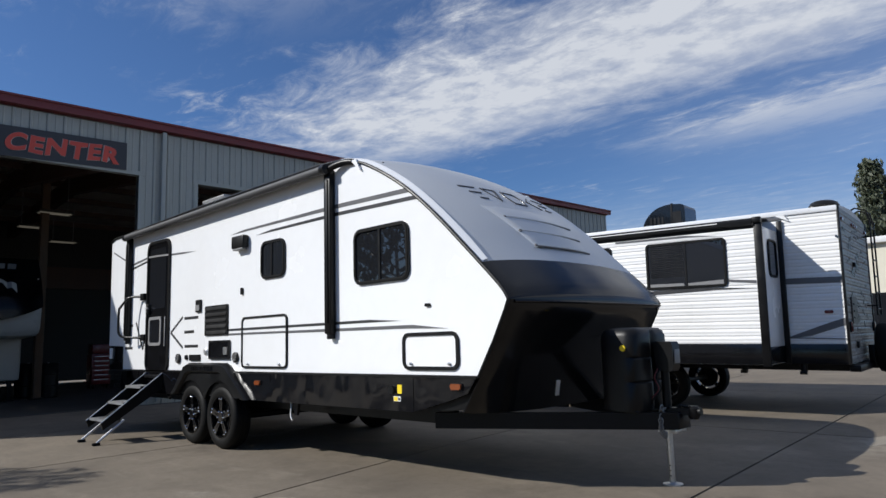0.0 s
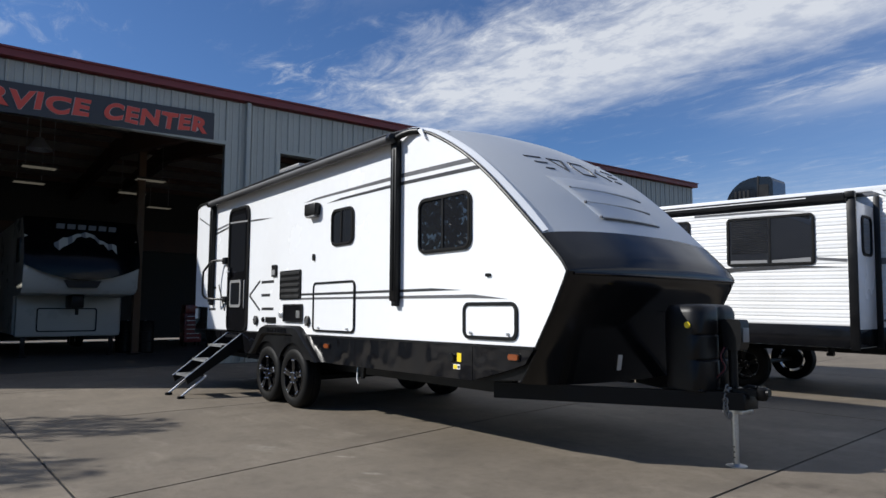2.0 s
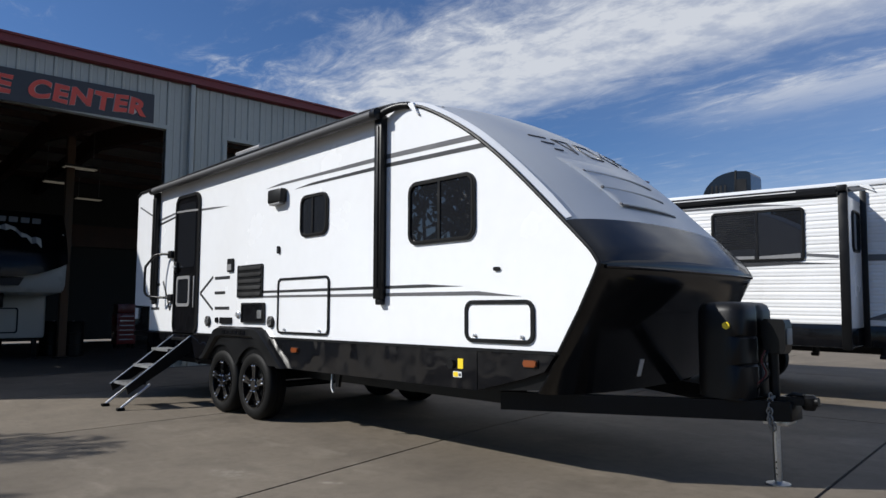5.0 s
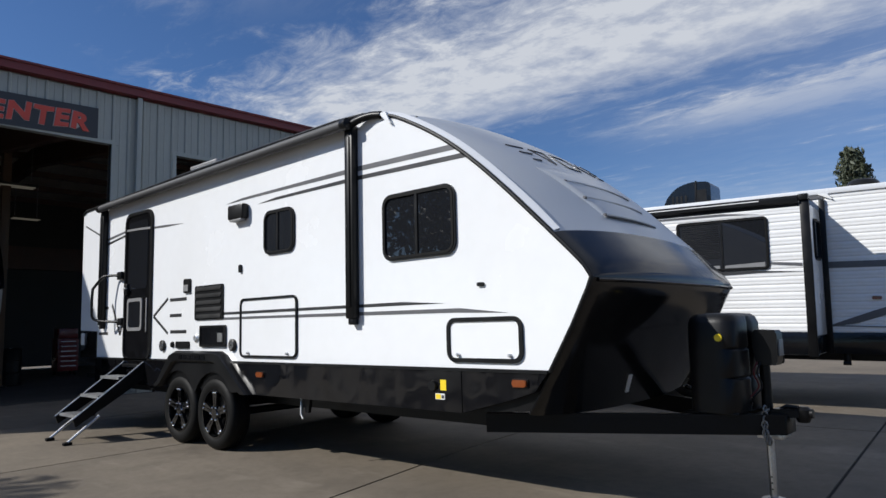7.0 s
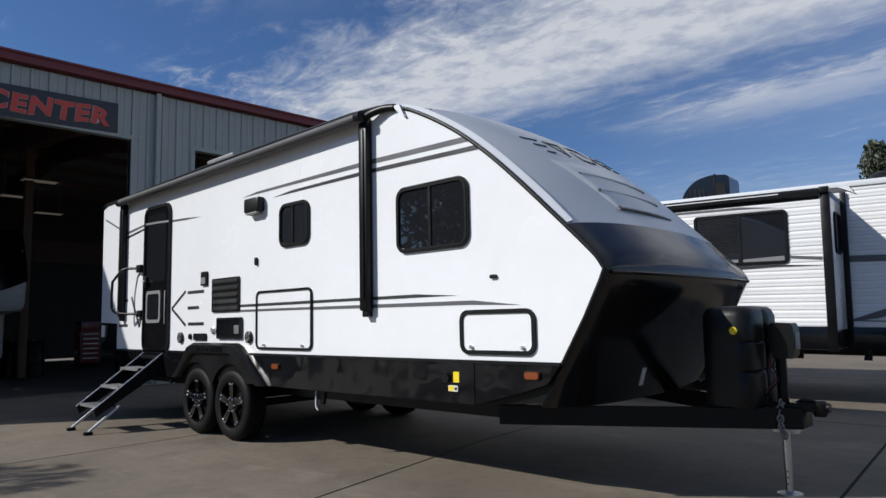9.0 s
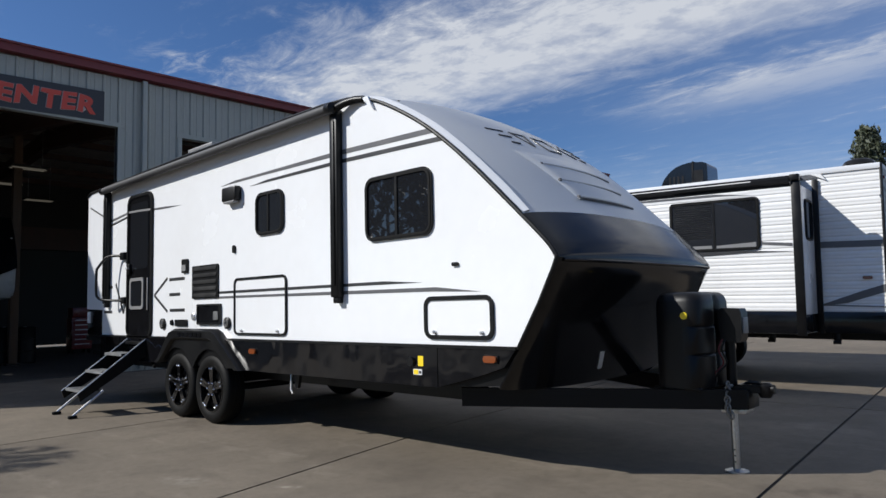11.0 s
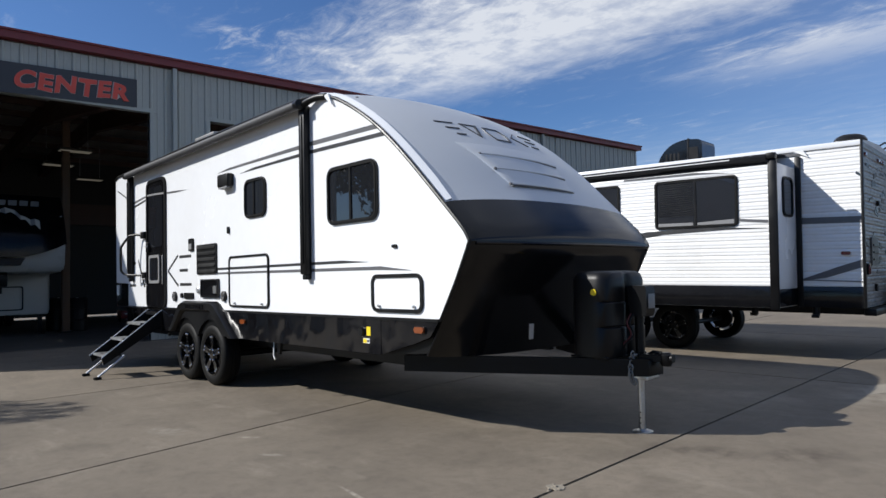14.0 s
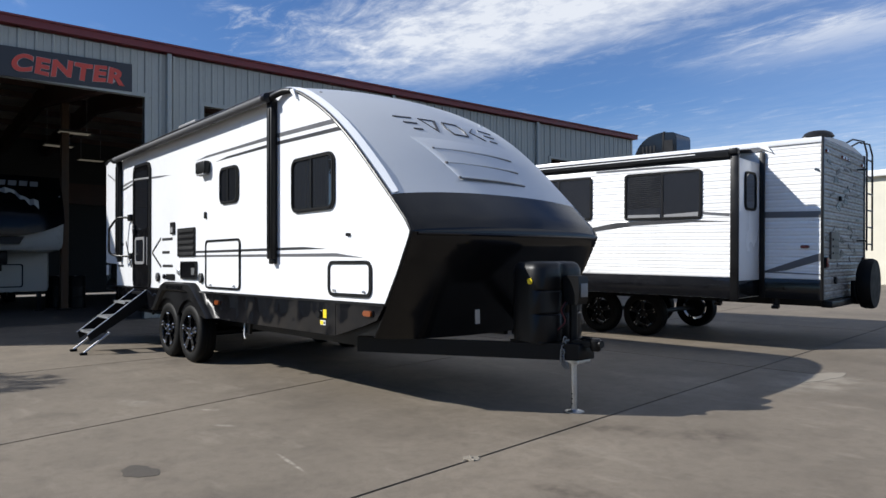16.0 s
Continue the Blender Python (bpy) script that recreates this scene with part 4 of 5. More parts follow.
# side markers and labels on the skirt
for x, z in ((-3.52, 0.775), (-0.54, 0.81)):
    h = part("marker_lamp", prism(rounded(x - 0.065, x + 0.065, z - 0.03, z + 0.03, 0.012), SK, 0.01, 0.02), BLACKPL, T1)
    part("lens", prism(rounded(x - 0.055, x + 0.055, z - 0.023, z + 0.023, 0.012), SK, 0.02, 0.036, bevel=0.006), AMBER, h, "amber marker lens")
lb = part("warning_label", prism(rounded(-1.24, -1.185, 0.735, 0.81, 0.004), SK, 0.012, 0.015), YELLOW, T1, "yellow warning label")
part("warning_label", prism(rounded(-1.29, -1.20, 0.67, 0.712, 0.004), SK, 0.012, 0.015), LABELW, T1, "small pale warning label")
part("label_field", prism(rounded(-1.285, -1.236, 0.674, 0.708, 0.003), SK, 0.0155, 0.017), YELLOW, lb, "yellow half of the label")
part("label_bar", prism(rounded(-1.228, -1.206, 0.68, 0.70, 0.002), SK, 0.0155, 0.017), DARKV, lb)
part("power_inlet", lathe([(0.0, -0.02), (0.035, -0.02), (0.04, 0.0), (0.0, 0.0)], (-1.31, -0.018, 0.765), "y", 16), BLACKPL, T1)


# vinyl stripes
def stripe(pts, m=GREYV, lift=0.0025):
    part("vinyl_stripe", prism(pts, SD, -0.001, lift), m, T1, "dark grey vinyl stripe")


stripe([(-4.20, 2.487), (-3.9, 2.512), (-2.24, 2.522), (-2.1, 2.523), (-1.08, 2.505), (-1.02, 2.462), (-2.1, 2.482), (-3.5, 2.488)])
stripe([(-3.62, 2.41), (-3.3, 2.435), (-2.1, 2.442), (-0.97, 2.422), (-0.93, 2.385), (-2.1, 2.408), (-3.0, 2.41)], DARKV)
stripe([(-4.228, 1.352), (-4.228, 1.378), (-1.62, 1.378), (-1.2, 1.352)], DARKV)
stripe([(-4.228, 1.302), (-4.228, 1.325), (-1.05, 1.312), (-0.63, 1.268), (-1.1, 1.282)])
stripe([(-7.93, 2.70), (-7.18, 2.435), (-6.58, 2.485), (-6.58, 2.46), (-7.16, 2.405), (-7.93, 2.675)])
stripe([(-7.16, 2.375), (-6.58, 2.435), (-6.58, 2.41), (-7.16, 2.345)], DARKV)
stripe([(-5.83, 2.445), (-5.5, 2.43), (-5.1, 2.40), (-5.5, 2.405), (-5.83, 2.42)])
for x0, x1, z in ((-5.39, -5.005, 1.55), (-5.385, -5.115, 1.374), (-5.37, -5.0, 1.192)):
    stripe([(x0, z - 0.018), (x1, z - 0.018), (x1, z + 0.018), (x0, z + 0.018)], DARKV)
for a, b in (((-5.79, 1.376), (-5.44, 1.57)), ((-5.79, 1.376), (-5.43, 1.175))):
    d = (Vector(b) - Vector(a)).normalized() * 0.016
    stripe([(a[0] - d.y, a[1] + d.x), (b[0] - d.y, b[1] + d.x), (b[0] + d.y, b[1] - d.x), (a[0] + d.y, a[1] - d.x)], DARKV)
for a, b in (((-6.97, 1.56), (-6.71, 1.17)), ((-6.71, 1.17), (-6.6, 1.40))):
    d = (Vector(b) - Vector(a)).normalized() * 0.02
    stripe([(a[0] - d.y, a[1] + d.x), (b[0] - d.y, b[1] + d.x), (b[0] + d.y, b[1] - d.x), (a[0] + d.y, a[1] - d.x)], DARKV)
for z in (1.52, 1.19):
    stripe([(-7.36, z - 0.018), (-7.08, z - 0.018), (-7.08, z + 0.018), (-7.36, z + 0.018)], DARKV)


def over(pts, y, m=GREYV):
    part("vinyl_stripe", prism(pts, on_side(y), -0.002, 0.002), m, T1, "dark grey vinyl stripe")


over([(-3.88, 1.352), (-3.88, 1.378), (-2.99, 1.378), (-2.99, 1.352)], -0.008, DARKV)
over([(-3.88, 1.302), (-3.88, 1.325), (-2.99, 1.32), (-2.99, 1.299)], -0.008)
over([(-6.53, 2.48), (-6.2, 2.468), (-5.88, 2.45), (-5.88, 2.425), (-6.2, 2.443), (-6.53, 2.455)], -0.021, GREYPL)


def awning():
    """Rolled awning with its two arms, on the trailer's side."""
    y = -0.105
    a = part("awning_roll", tube([(-7.2, y, 2.825), (-2.2, y, 2.868)], 0.043, 18), FABRIC, T1, "charcoal rolled awning")
    part("awning_flap", prism([(-7.2, 2.85), (-2.2, 2.895), (-2.2, 2.915), (-7.2, 2.868)], lambda u, v, d: (u, y * (1 - d), v + d * 0.03), 0.0, 0.95), FABRIC, a)
    for x in (-2.17, -7.2):
        zt = 2.868 if x > -5 else 2.825
        zb = 1.265 if x > -5 else 1.3
        part("awning_arm", box(x - 0.05, x + 0.05, -0.075, -0.004, zb, zt, 0.012), BLACKMT, a, "black folded awning arm")
        part("arm_channel", box(x - 0.022, x + 0.022, -0.088, -0.07, zb + 0.1, zt - 0.1, 0.004), BLACKPL, a)
        part("arm_end_cap", lathe([(0.0, -0.05), (0.038, -0.05), (0.05, -0.03), (0.05, 0.03), (0.0, 0.045)], (x + 0.01, y, zt), "x", 20), BLACKPL, a)
        part("arm_foot", box(x - 0.035, x + 0.035, -0.06, 0.0, zb - 0.05, zb + 0.01, 0.01), BLACKPL, a)
    part("rail_cover", tube(smooth_line([(-2.14, -0.07, 2.868), (-2.04, -0.055, 2.893), (-1.93, -0.03, 2.905), (-1.83, -0.01, 2.893)], 4), 0.032, 10), BLACKPL, a)
    part("drip_spout", prism([(-1.84, 2.905), (-1.76, 2.9), (-1.70, 2.79), (-1.73, 2.80)], SD, 0.0, 0.03), WHITE, a, "white gutter spout")


awning()


def entry_steps():
    """Fold-down steps with adjustable feet."""
    xa, xb = -6.50, -6.0
    s = part("entry_steps", box(xa, xb, -0.06, 0.2, 0.78, 0.82, 0.008), BLACKMT, T1, "fold-down black entry steps with aluminium treads")
    top, bot = (-0.02, 0.80), (-0.68, 0.22)
    for x in (xa - 0.015, xb + 0.015):
        bm = prism([(top[0], top[1] + 0.045), (bot[0] - 0.10, bot[1] + 0.045), (bot[0] - 0.07, bot[1] - 0.04), (top[0] + 0.09, top[1] - 0.10)], lambda u, v, d: (x + d, u, v), -0.012, 0.012)
        st = part("stringer", bm, BLACKMT, s)
        part("edge_strip", tube([(x, top[0], top[1] + 0.048), (x, bot[0] - 0.10, bot[1] + 0.048)], 0.008, 6), ALU, st, "bright worn upper edge")
        leg = part("leg", tube([(x, bot[0] + 0.18, bot[1] + 0.06), (x, -0.82, 0.03)], 0.016, 8), ALU, s, "bright square adjustable leg")
        part("rubber_foot", box(x - 0.03, x + 0.03, -0.87, -0.78, 0.0, 0.035, 0.01), RUBBER, leg)
    for k in range(3):
        f = (k + 0.75) / 3
        y, z = top[0] + (bot[0] - top[0]) * f, top[1] + (bot[1] - top[1]) * f + 0.03
        t = part("tread", box(xa, xb, y - 0.11, y + 0.09, z - 0.02, z + 0.004, 0.006), BLACKMT, s)
        for j in range(5):
            part("grip_bar", box(xa + 0.02, xb - 0.02, y - 0.095 + j * 0.038, y - 0.083 + j * 0.038, z + 0.004, z + 0.008), ALU, t, "ribbed aluminium tread")
        part("nosing", box(xa, xb, y - 0.118, y - 0.109, z - 0.024, z + 0.008), ALU, t)
    part("brace", tube([(xb, 0.05, 0.60), (xb + 0.2, 0.02, 0.52)], 0.02, 8), BLACKMT, s)


entry_steps()


def tongue():
    """A-frame, coupler, jack and gas-bottle cover."""
    f = part("tongue_frame", box(0.50, 0.72, 1.12, 1.32, 0.44, 0.56, 0.01), BLACKMT, T1, "black steel A-frame tongue")
    for y0, y1 in ((0.20, 1.15), (W1 - 0.14, 1.29)):
        d = Vector((1.72, y1 - y0, 0)).normalized()
        p = Vector((d.y, -d.x, 0)) * 0.03
        a, b = Vector((-1.0, y0, 0)), Vector((0.70, y1, 0))
        part("rail", prism([(a - p)[:2], (b - p)[:2], (b + p)[:2], (a + p)[:2]], on_ground, 0.44, 0.57), BLACKMT, f)
    part("coupler", prism([(0.62, 1.14), (0.74, 1.18), (0.82, 1.20), (0.82, 1.27), (0.74, 1.29), (0.62, 1.33)], on_ground, 0.545, 0.60, bevel=0.01), BLACKMT, f)
    part("coupler_nose", lathe([(0.0, -0.05), (0.035, -0.05), (0.05, -0.02), (0.05, 0.03), (0.03, 0.05), (0.0, 0.05)], (0.79, 1.235, 0.565), "z", 16), BLACKMT, f)
    part("coupler_latch", tube([(0.66, 1.21, 0.59), (0.70, 1.21, 0.615), (0.77, 1.21, 0.61)], 0.014, 8), BLACKMT, f)
    part("coupler_tip", tube([(0.80, 1.235, 0.57), (0.85, 1.235, 0.573)], 0.03, 10), BLACKMT, f)
    # jack
    j = part("tongue_jack", tube([(0.575, 1.235, 0.40), (0.575, 1.235, 0.90)], 0.034, 14), BLACKMT, T1, "electric tongue jack with a black motor head")
    part("motor_head", prism([(0.545, 0.88), (0.665, 0.88), (0.68, 0.91), (0.685, 1.08), (0.672, 1.11), (0.55, 1.115), (0.525, 1.09), (0.525, 1.0)], lambda u, v, d: (u, d, v), 1.165, 1.305, bevel=0.018), BLACKMT, j)
    part("switch_panel", box(0.68, 0.69, 1.19, 1.28, 0.94, 1.05, 0.004), GREYPL, j, "grey switch panel")
    part("mounting_flange", box(0.52, 0.68, 1.15, 1.32, 0.405, 0.438, 0.004), STEEL, j, "bright steel mounting flange")
    for dx, m_ in ((0.0, WIRERED), (0.022, BLACKPL)):
        part("wire", tube(smooth_line([(0.55 + dx, 1.165, 0.90), (0.535 + dx, 1.13, 0.83), (0.555 + dx, 1.15, 0.74), (0.50 + dx, 1.11, 0.66), (0.47 + dx, 1.12, 0.575)], 5), 0.006, 6), m_, j, "loose hanging wire")
    part("inner_post", tube([(0.575, 1.235, 0.015), (0.575, 1.235, 0.46)], 0.025, 12), STEEL, j, "bright steel jack post")
    part("foot_plate", lathe([(0.0, 0.0), (0.078, 0.0), (0.078, 0.008), (0.03, 0.022), (0.0, 0.022)], (0.575, 1.235, 0.0), "z", 20), STEEL, j, "round steel foot")
    for k in range(3):
        part("pin_hole", tube([(0.575, 1.207, 0.07 + 0.04 * k), (0.575, 1.212, 0.07 + 0.04 * k)], 0.006, 8), BLACKMT, j)
    # chain
    ch = part("safety_chain", box(0.60, 0.62, 1.085, 1.125, 0.585, 0.605, 0.004), CHAINST, T1, "dull galvanised safety chain hanging below the coupler")
    for k in range(11):
        t = k / 10
        x, y, z = 0.60 + 0.02 * t, 1.09 - 0.05 * math.sin(t * 3.1), 0.60 - 0.2 * math.sin(t * 1.6)
        c = [(x + 0.017 * math.cos(a) * (1 if k % 2 else 0.2), y + 0.017 * math.cos(a) * (0.2 if k % 2 else 1), z + 0.026 * math.sin(a)) for a in [2 * math.pi * i / 8 for i in range(9)]]
        part("link", tube(c, 0.0055, 6), CHAINST, ch)
    # gas-bottle cover with two lobes
    rows = []
    for z, g in ((0.58, 0.0), (0.62, 0.012), (0.80, 0.012), (0.815, 0.0), (0.83, 0.012), (1.0, 0.012), (1.015, 0.0), (1.03, 0.010), (1.19, 0.008), (1.235, -0.008), (1.255, -0.035), (1.262, -0.11)):
        row = []
        for k in range(49):
            a = 2 * math.pi * k / 48
            c, s_ = math.cos(a), math.sin(a)
            rib = g if z > 1.1 or c > 0.35 else 0.012
            rx, ry = 0.163 + rib, 0.285 + rib
            e = 5.0
            r = (abs(c / rx) ** e + abs(s_ / ry) ** e) ** (-1 / e)
            if c > 0:
                r *= 1 - 0.14 * math.exp(-((s_ / 0.18) ** 2)) * (1 if z < 1.22 else 0.4)
            row.append((0.335 + r * c, 1.20 + r * s_, z - 0.03 * (z - 0.58) / 0.68))
        rows.append(row)
    bm = sheet(rows)
    bm.faces.new([bm.verts.new(p) for p in rows[-1][:-1]])
    bmesh.ops.remove_doubles(bm, verts=bm.verts, dist=0.0004)
    g = part("gas_bottle_cover", bm, BLACKPL, T1, "black moulded gas bottle cover")
    part("gauge_dot", lathe([(0.0, -0.008), (0.024, -0.008), (0.026, 0.0), (0.0, 0.0)], (0.40, 0.902, 1.07), "y", 20), YELLOW, g, "round yellow sticker")
    bm = prism([(1.36, 1.06), (1.39, 1.095), (1.36, 1.13), (1.33, 1.095)], on_end(0.488), 0, 0.016)
    part("maker_mark", bm, GREYPL, g, "small grey diamond mark")
    part("cover_base", box(0.15, 0.48, 0.93, 1.48, 0.565, 0.585, 0.005), BLACKMT, g)
    # label on the black nose
    part("notice", prism([(0.93, 0.72), (0.985, 0.72), (0.985, 0.855), (0.93, 0.855)], lambda u, v, d: (-0.326 + (v - 0.885) * 0.616 + d * 0.85, u + 0.62 * (0.855 - v), v - 0.52 * d), 0.093, 0.098), LABELW, T1, "small white notice on the black nose")


tongue()
rv = part("roof_vent", box(-5.42, -4.82, 0.22, 0.66, 3.09, 3.135, 0.018), GREYPL, T1, "grey roof vent lid")
part("vent_base", box(-5.38, -4.86, 0.26, 0.62, 2.93, 3.095, 0.01), ROOFW, rv)
part("corner_light", box(-1.66, -1.63, 0.19, 0.22, 2.845, 2.885, 0.006), BLACKPL, T1)
part("corner_light", box(-1.42, -1.37, W1 - 0.28, W1 - 0.23, 2.70, 2.765, 0.01), LABELW, T1, "small white corner lamp")

# ---- the second travel trailer ----
T2 = thing("travel_trailer", (-0.2, 5.63, 0), "white corrugated travel trailer with a slide-out, grey bands and black trim", "travel trailer", "travel trailers")
T2.rotation_euler.z = radians(4.5)
Y2, YF2, XR2, XF2 = 6.49, 8.88, 0.625, -8.4
YS, XS0, XS1 = 5.63, -5.4, -0.155


def siding_rows(z0, z1, pitch=0.1, deep=0.009):
    """The laps of corrugated siding, as heights and how far they stand out."""
    out, z = [], z0
    while z < z1 - 0.001:
        for f, d in ((0.0, 0.0), (0.07, 0.55), (0.2, 0.95), (0.32, 0.85), (0.46, 0.55), (0.52, 0.8), (0.66, 1.0), (0.82, 0.75), (0.94, 0.3)):
            if z + f * pitch < z1:
                out.append((z + f * pitch, d * deep))
        z += pitch
    return out + [(z1, 0.0)]


def siding(name, x0, x1, y, z0, z1, parent, label=""):
    rows = [[(x, y - d, z) for x in (x0, x1)] for z, d in siding_rows(z0, z1)]
    rows = [[(x0, y + 0.03, z0), (x1, y + 0.03, z0)]] + rows + [[(x0, y + 0.03, z1), (x1, y + 0.03, z1)]]
    return part(name, sheet(rows), SIDING, parent, label)


def band(pts, y, m=GREYV, lift=0.0135):
    part("vinyl_band", prism(pts, on_side(y), 0.002, lift), m, T2, "grey vinyl band across the siding")


part("body_shell", prism([(XF2, 0.66), (XF2, 2.55), (-8.2, 2.8), (XR2, 2.86), (XR2, 0.66)], lambda u, v, d: (u, d, v), Y2 + 0.02, YF2), ROOFW, T2, "plain white inner body and roof")
siding("side_siding", XF2, XR2, Y2, 0.94, 2.80, T2, "white corrugated aluminium siding")
part("side_skirt", box(XF2, XR2 + 0.01, Y2 - 0.012, Y2 + 0.018, 0.66, 0.94, 0.004), BLACKGEL, T2, "black lower skirt")
part("roof_edge", box(XF2, XR2 + 0.012, Y2 - 0.03, Y2 + 0.03, 2.80, 2.875, 0.01), WHITE, T2, "white roof edge rail")
part("roof_skin", prism([(Y2 - 0.01, 2.87), (Y2 + 0.5, 2.925), ((Y2 + YF2) / 2, 2.955), (YF2 - 0.5, 2.925), (YF2, 2.87)], lambda u, v, d: (d, u, v), XF2 + 0.4, XR2 + 0.005), ROOFW, T2)
# rear wall with streaked siding, lamps, vent and ladder
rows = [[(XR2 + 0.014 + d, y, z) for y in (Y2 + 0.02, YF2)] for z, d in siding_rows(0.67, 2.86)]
part("rear_siding", sheet(rows), REARSKIN, T2, "grey streaked corrugated rear wall")
for y, a in ((Y2, 0.02), (YF2 - 0.02, 0.02)):
    part("corner_trim", box(XR2 + 0.0, XR2 + 0.035, y - 0.02, y + 0.03, 0.66, 2.87, 0.006), BLACKPL, T2)
random.seed(5)
for k in range(44):
    y, z = 7.6 + random.gauss(0, 0.38), random.uniform(1.0, 2.62)
    w, h = random.uniform(0.08, 0.30), random.uniform(0.015, 0.06)
    s = random.uniform(-0.06, 0.06)
    part("rear_graphic", prism([(y - w / 2, z), (y + w / 2, z + s), (y + w / 3, z + h + s), (y - w / 3, z + h)], on_end(XR2 + 0.014), 0.01, 0.014), random.choice((DARKV, GREYV, VENTBR)), T2, "torn-edged dark graphic shape")
for y in (6.61, 8.75):
    l = part("tail_lamp", prism(rounded(y - 0.05, y + 0.05, 1.10, 1.25, 0.02), on_end(XR2 + 0.02), 0, 0.03), BLACKPL, T2)
    part("lens", prism(rounded(y - 0.042, y + 0.042, 1.108, 1.242, 0.018), on_end(XR2 + 0.05), 0, 0.012), REDLENS, l, "red tail lamp lens")
for y in (6.66, 7.5, 7.65, 7.8, 8.7):
    part("clearance_lamp", prism(rounded(y - 0.05, y + 0.05, 2.68, 2.72, 0.015), on_end(XR2 + 0.02), 0, 0.025), REDLENS, T2, "small red clearance lamp")
v = part("rear_vent", prism(rounded(6.84, 7.24, 1.22, 1.60, 0.015), on_end(XR2 + 0.015), 0.0, 0.03), VENTBR, T2, "dark bronze louvred rear vent")
for k in range(3):
    part("louvre_slat", prism([(6.90, 1.29 + 0.095 * k), (7.20, 1.29 + 0.095 * k), (7.20, 1.315 + 0.095 * k), (6.90, 1.315 + 0.095 * k)], on_end(XR2 + 0.045), 0, 0.012), BLACKPL, v)
part("camera_port", box(XR2 + 0.02, XR2 + 0.06, 7.3, 7.37, 2.05, 2.12, 0.01), BLACKPL, T2)
part("hook_up", lathe([(0.0, 0.0), (0.05, 0.0), (0.05, 0.03), (0.0, 0.03)], (XR2 + 0.02, 7.1, 0.92), "x", 16), BLACKPL, T2)
lad = part("ladder", tube([(0.34, 8.375, 2.95), (0.59, 8.375, 3.08), (0.74, 8.375, 3.03), (0.78, 8.375, 2.85), (0.78, 8.375, 1.35)], 0.014, 8), BLACKMT, T2, "black tubular roof ladder")
part("rail", tube([(0.34, 8.75, 2.95), (0.59, 8.75, 3.08), (0.74, 8.75, 3.03), (0.78, 8.75, 2.85), (0.78, 8.75, 1.35)], 0.014, 8), BLACKMT, lad)
for k in range(6):
    part("rung", tube([(0.78, 8.375, 1.45 + 0.26 * k), (0.78, 8.75, 1.45 + 0.26 * k)], 0.012, 8), BLACKMT, lad)
for z in (1.5, 2.6):
    part("standoff", tube([(XR2, 8.375, z), (0.78, 8.375, z)], 0.012, 8), BLACKMT, lad)
part("rear_bumper", box(XR2 - 0.02, XR2 + 0.12, Y2 + 0.1, YF2 - 0.1, 0.56, 0.65, 0.01), BLACKMT, T2, "black square rear bumper")
sp = part("spare_wheel", lathe([(0.0, 0.0), (0.30, 0.0), (0.355, 0.03), (0.37, 0.08), (0.37, 0.16), (0.35, 0.2), (0.0, 0.2)], (XR2 + 0.16, 7.95, 0.86), "x", 32), RUBBER, T2, "covered black spare wheel on the rear bumper")
part("spare_bracket", box(XR2 + 0.05, XR2 + 0.17, 7.87, 8.03, 0.55, 0.9, 0.01), BLACKMT, sp)
for x in (0.05, -0.75):
    j = part("stabiliser_jack", tube([(x, Y2 + 0.05, 0.67), (x, Y2 + 0.05, 0.53)], 0.045, 10), BLACKMT, T2)
    part("drive_nut", tube([(x - 0.04, Y2 - 0.02, 0.54), (x + 0.05, Y2 - 0.02, 0.54)], 0.025, 8), BLACKMT, j)
part("side_marker", prism(rounded(0.38, 0.49, 1.365, 1.41, 0.018), on_side(Y2), 0.005, 0.03), REDLENS, T2, "oval red side marker lamp")
band([(-0.3, 1.80), (-0.3, 1.885), (XR2, 1.87), (XR2, 1.785)], Y2)
band([(-0.2, 1.0), (-0.05, 1.06), (0.38, 1.22), (XR2, 1.30), (XR2, 1.20), (0.2, 1.06)], Y2, GREYV)
band([(-0.42, 1.06), (-0.25, 1.045), (XR2, 1.02), (XR2, 1.0), (-0.42, 1.03)], Y2, GREYPL)
band([(-0.9, 2.84), (-0.3, 2.80), (0.0, 2.76), (-0.3, 2.74), (-0.9, 2.76)], Y2, GREYV, 0.02)
part("gutter_spout", prism([(-0.16, 2.80), (-0.04, 2.80), (0.02, 2.71), (0.0, 2.72)], on_side(Y2), 0, 0.04), LABELW, T2)

# slide-out box
S2 = part("slide_out", box(XS0, XS1 - 0.02, YS + 0.02, Y2 + 0.3, 0.68, 2.58), ROOFW, T2, "slide-out room with corrugated front")
siding("slide_siding", XS0 + 0.1, XS1 - 0.1, YS, 0.965, 2.555, S2)
part("slide_end_panel", box(XS1 - 0.02, XS1, YS + 0.03, Y2 - 0.005, 0.92, 2.57, 0.004), WHITE, S2, "smooth white slide end panel")
part("slide_skirt", box(XS0, XS1 - 0.1, YS - 0.008, YS + 0.02, 0.685, 0.965, 0.004), BLACKGEL, S2)
part("slide_end_skirt", box(XS1 - 0.02, XS1 + 0.004, YS + 0.03, Y2, 0.69, 0.92, 0.004), BLACKGEL, S2)
part("slide_corner_trim", box(XS1 - 0.10, XS1 + 0.006, YS - 0.016, YS + 0.03, 0.66, 2.62, 0.006), BLACKMT, S2, "black vertical corner trim")
part("slide_corner_trim", box(XS0 - 0.006, XS0 + 0.11, YS - 0.016, YS + 0.112, 0.62, 2.62, 0.006), BLACKMT, S2)
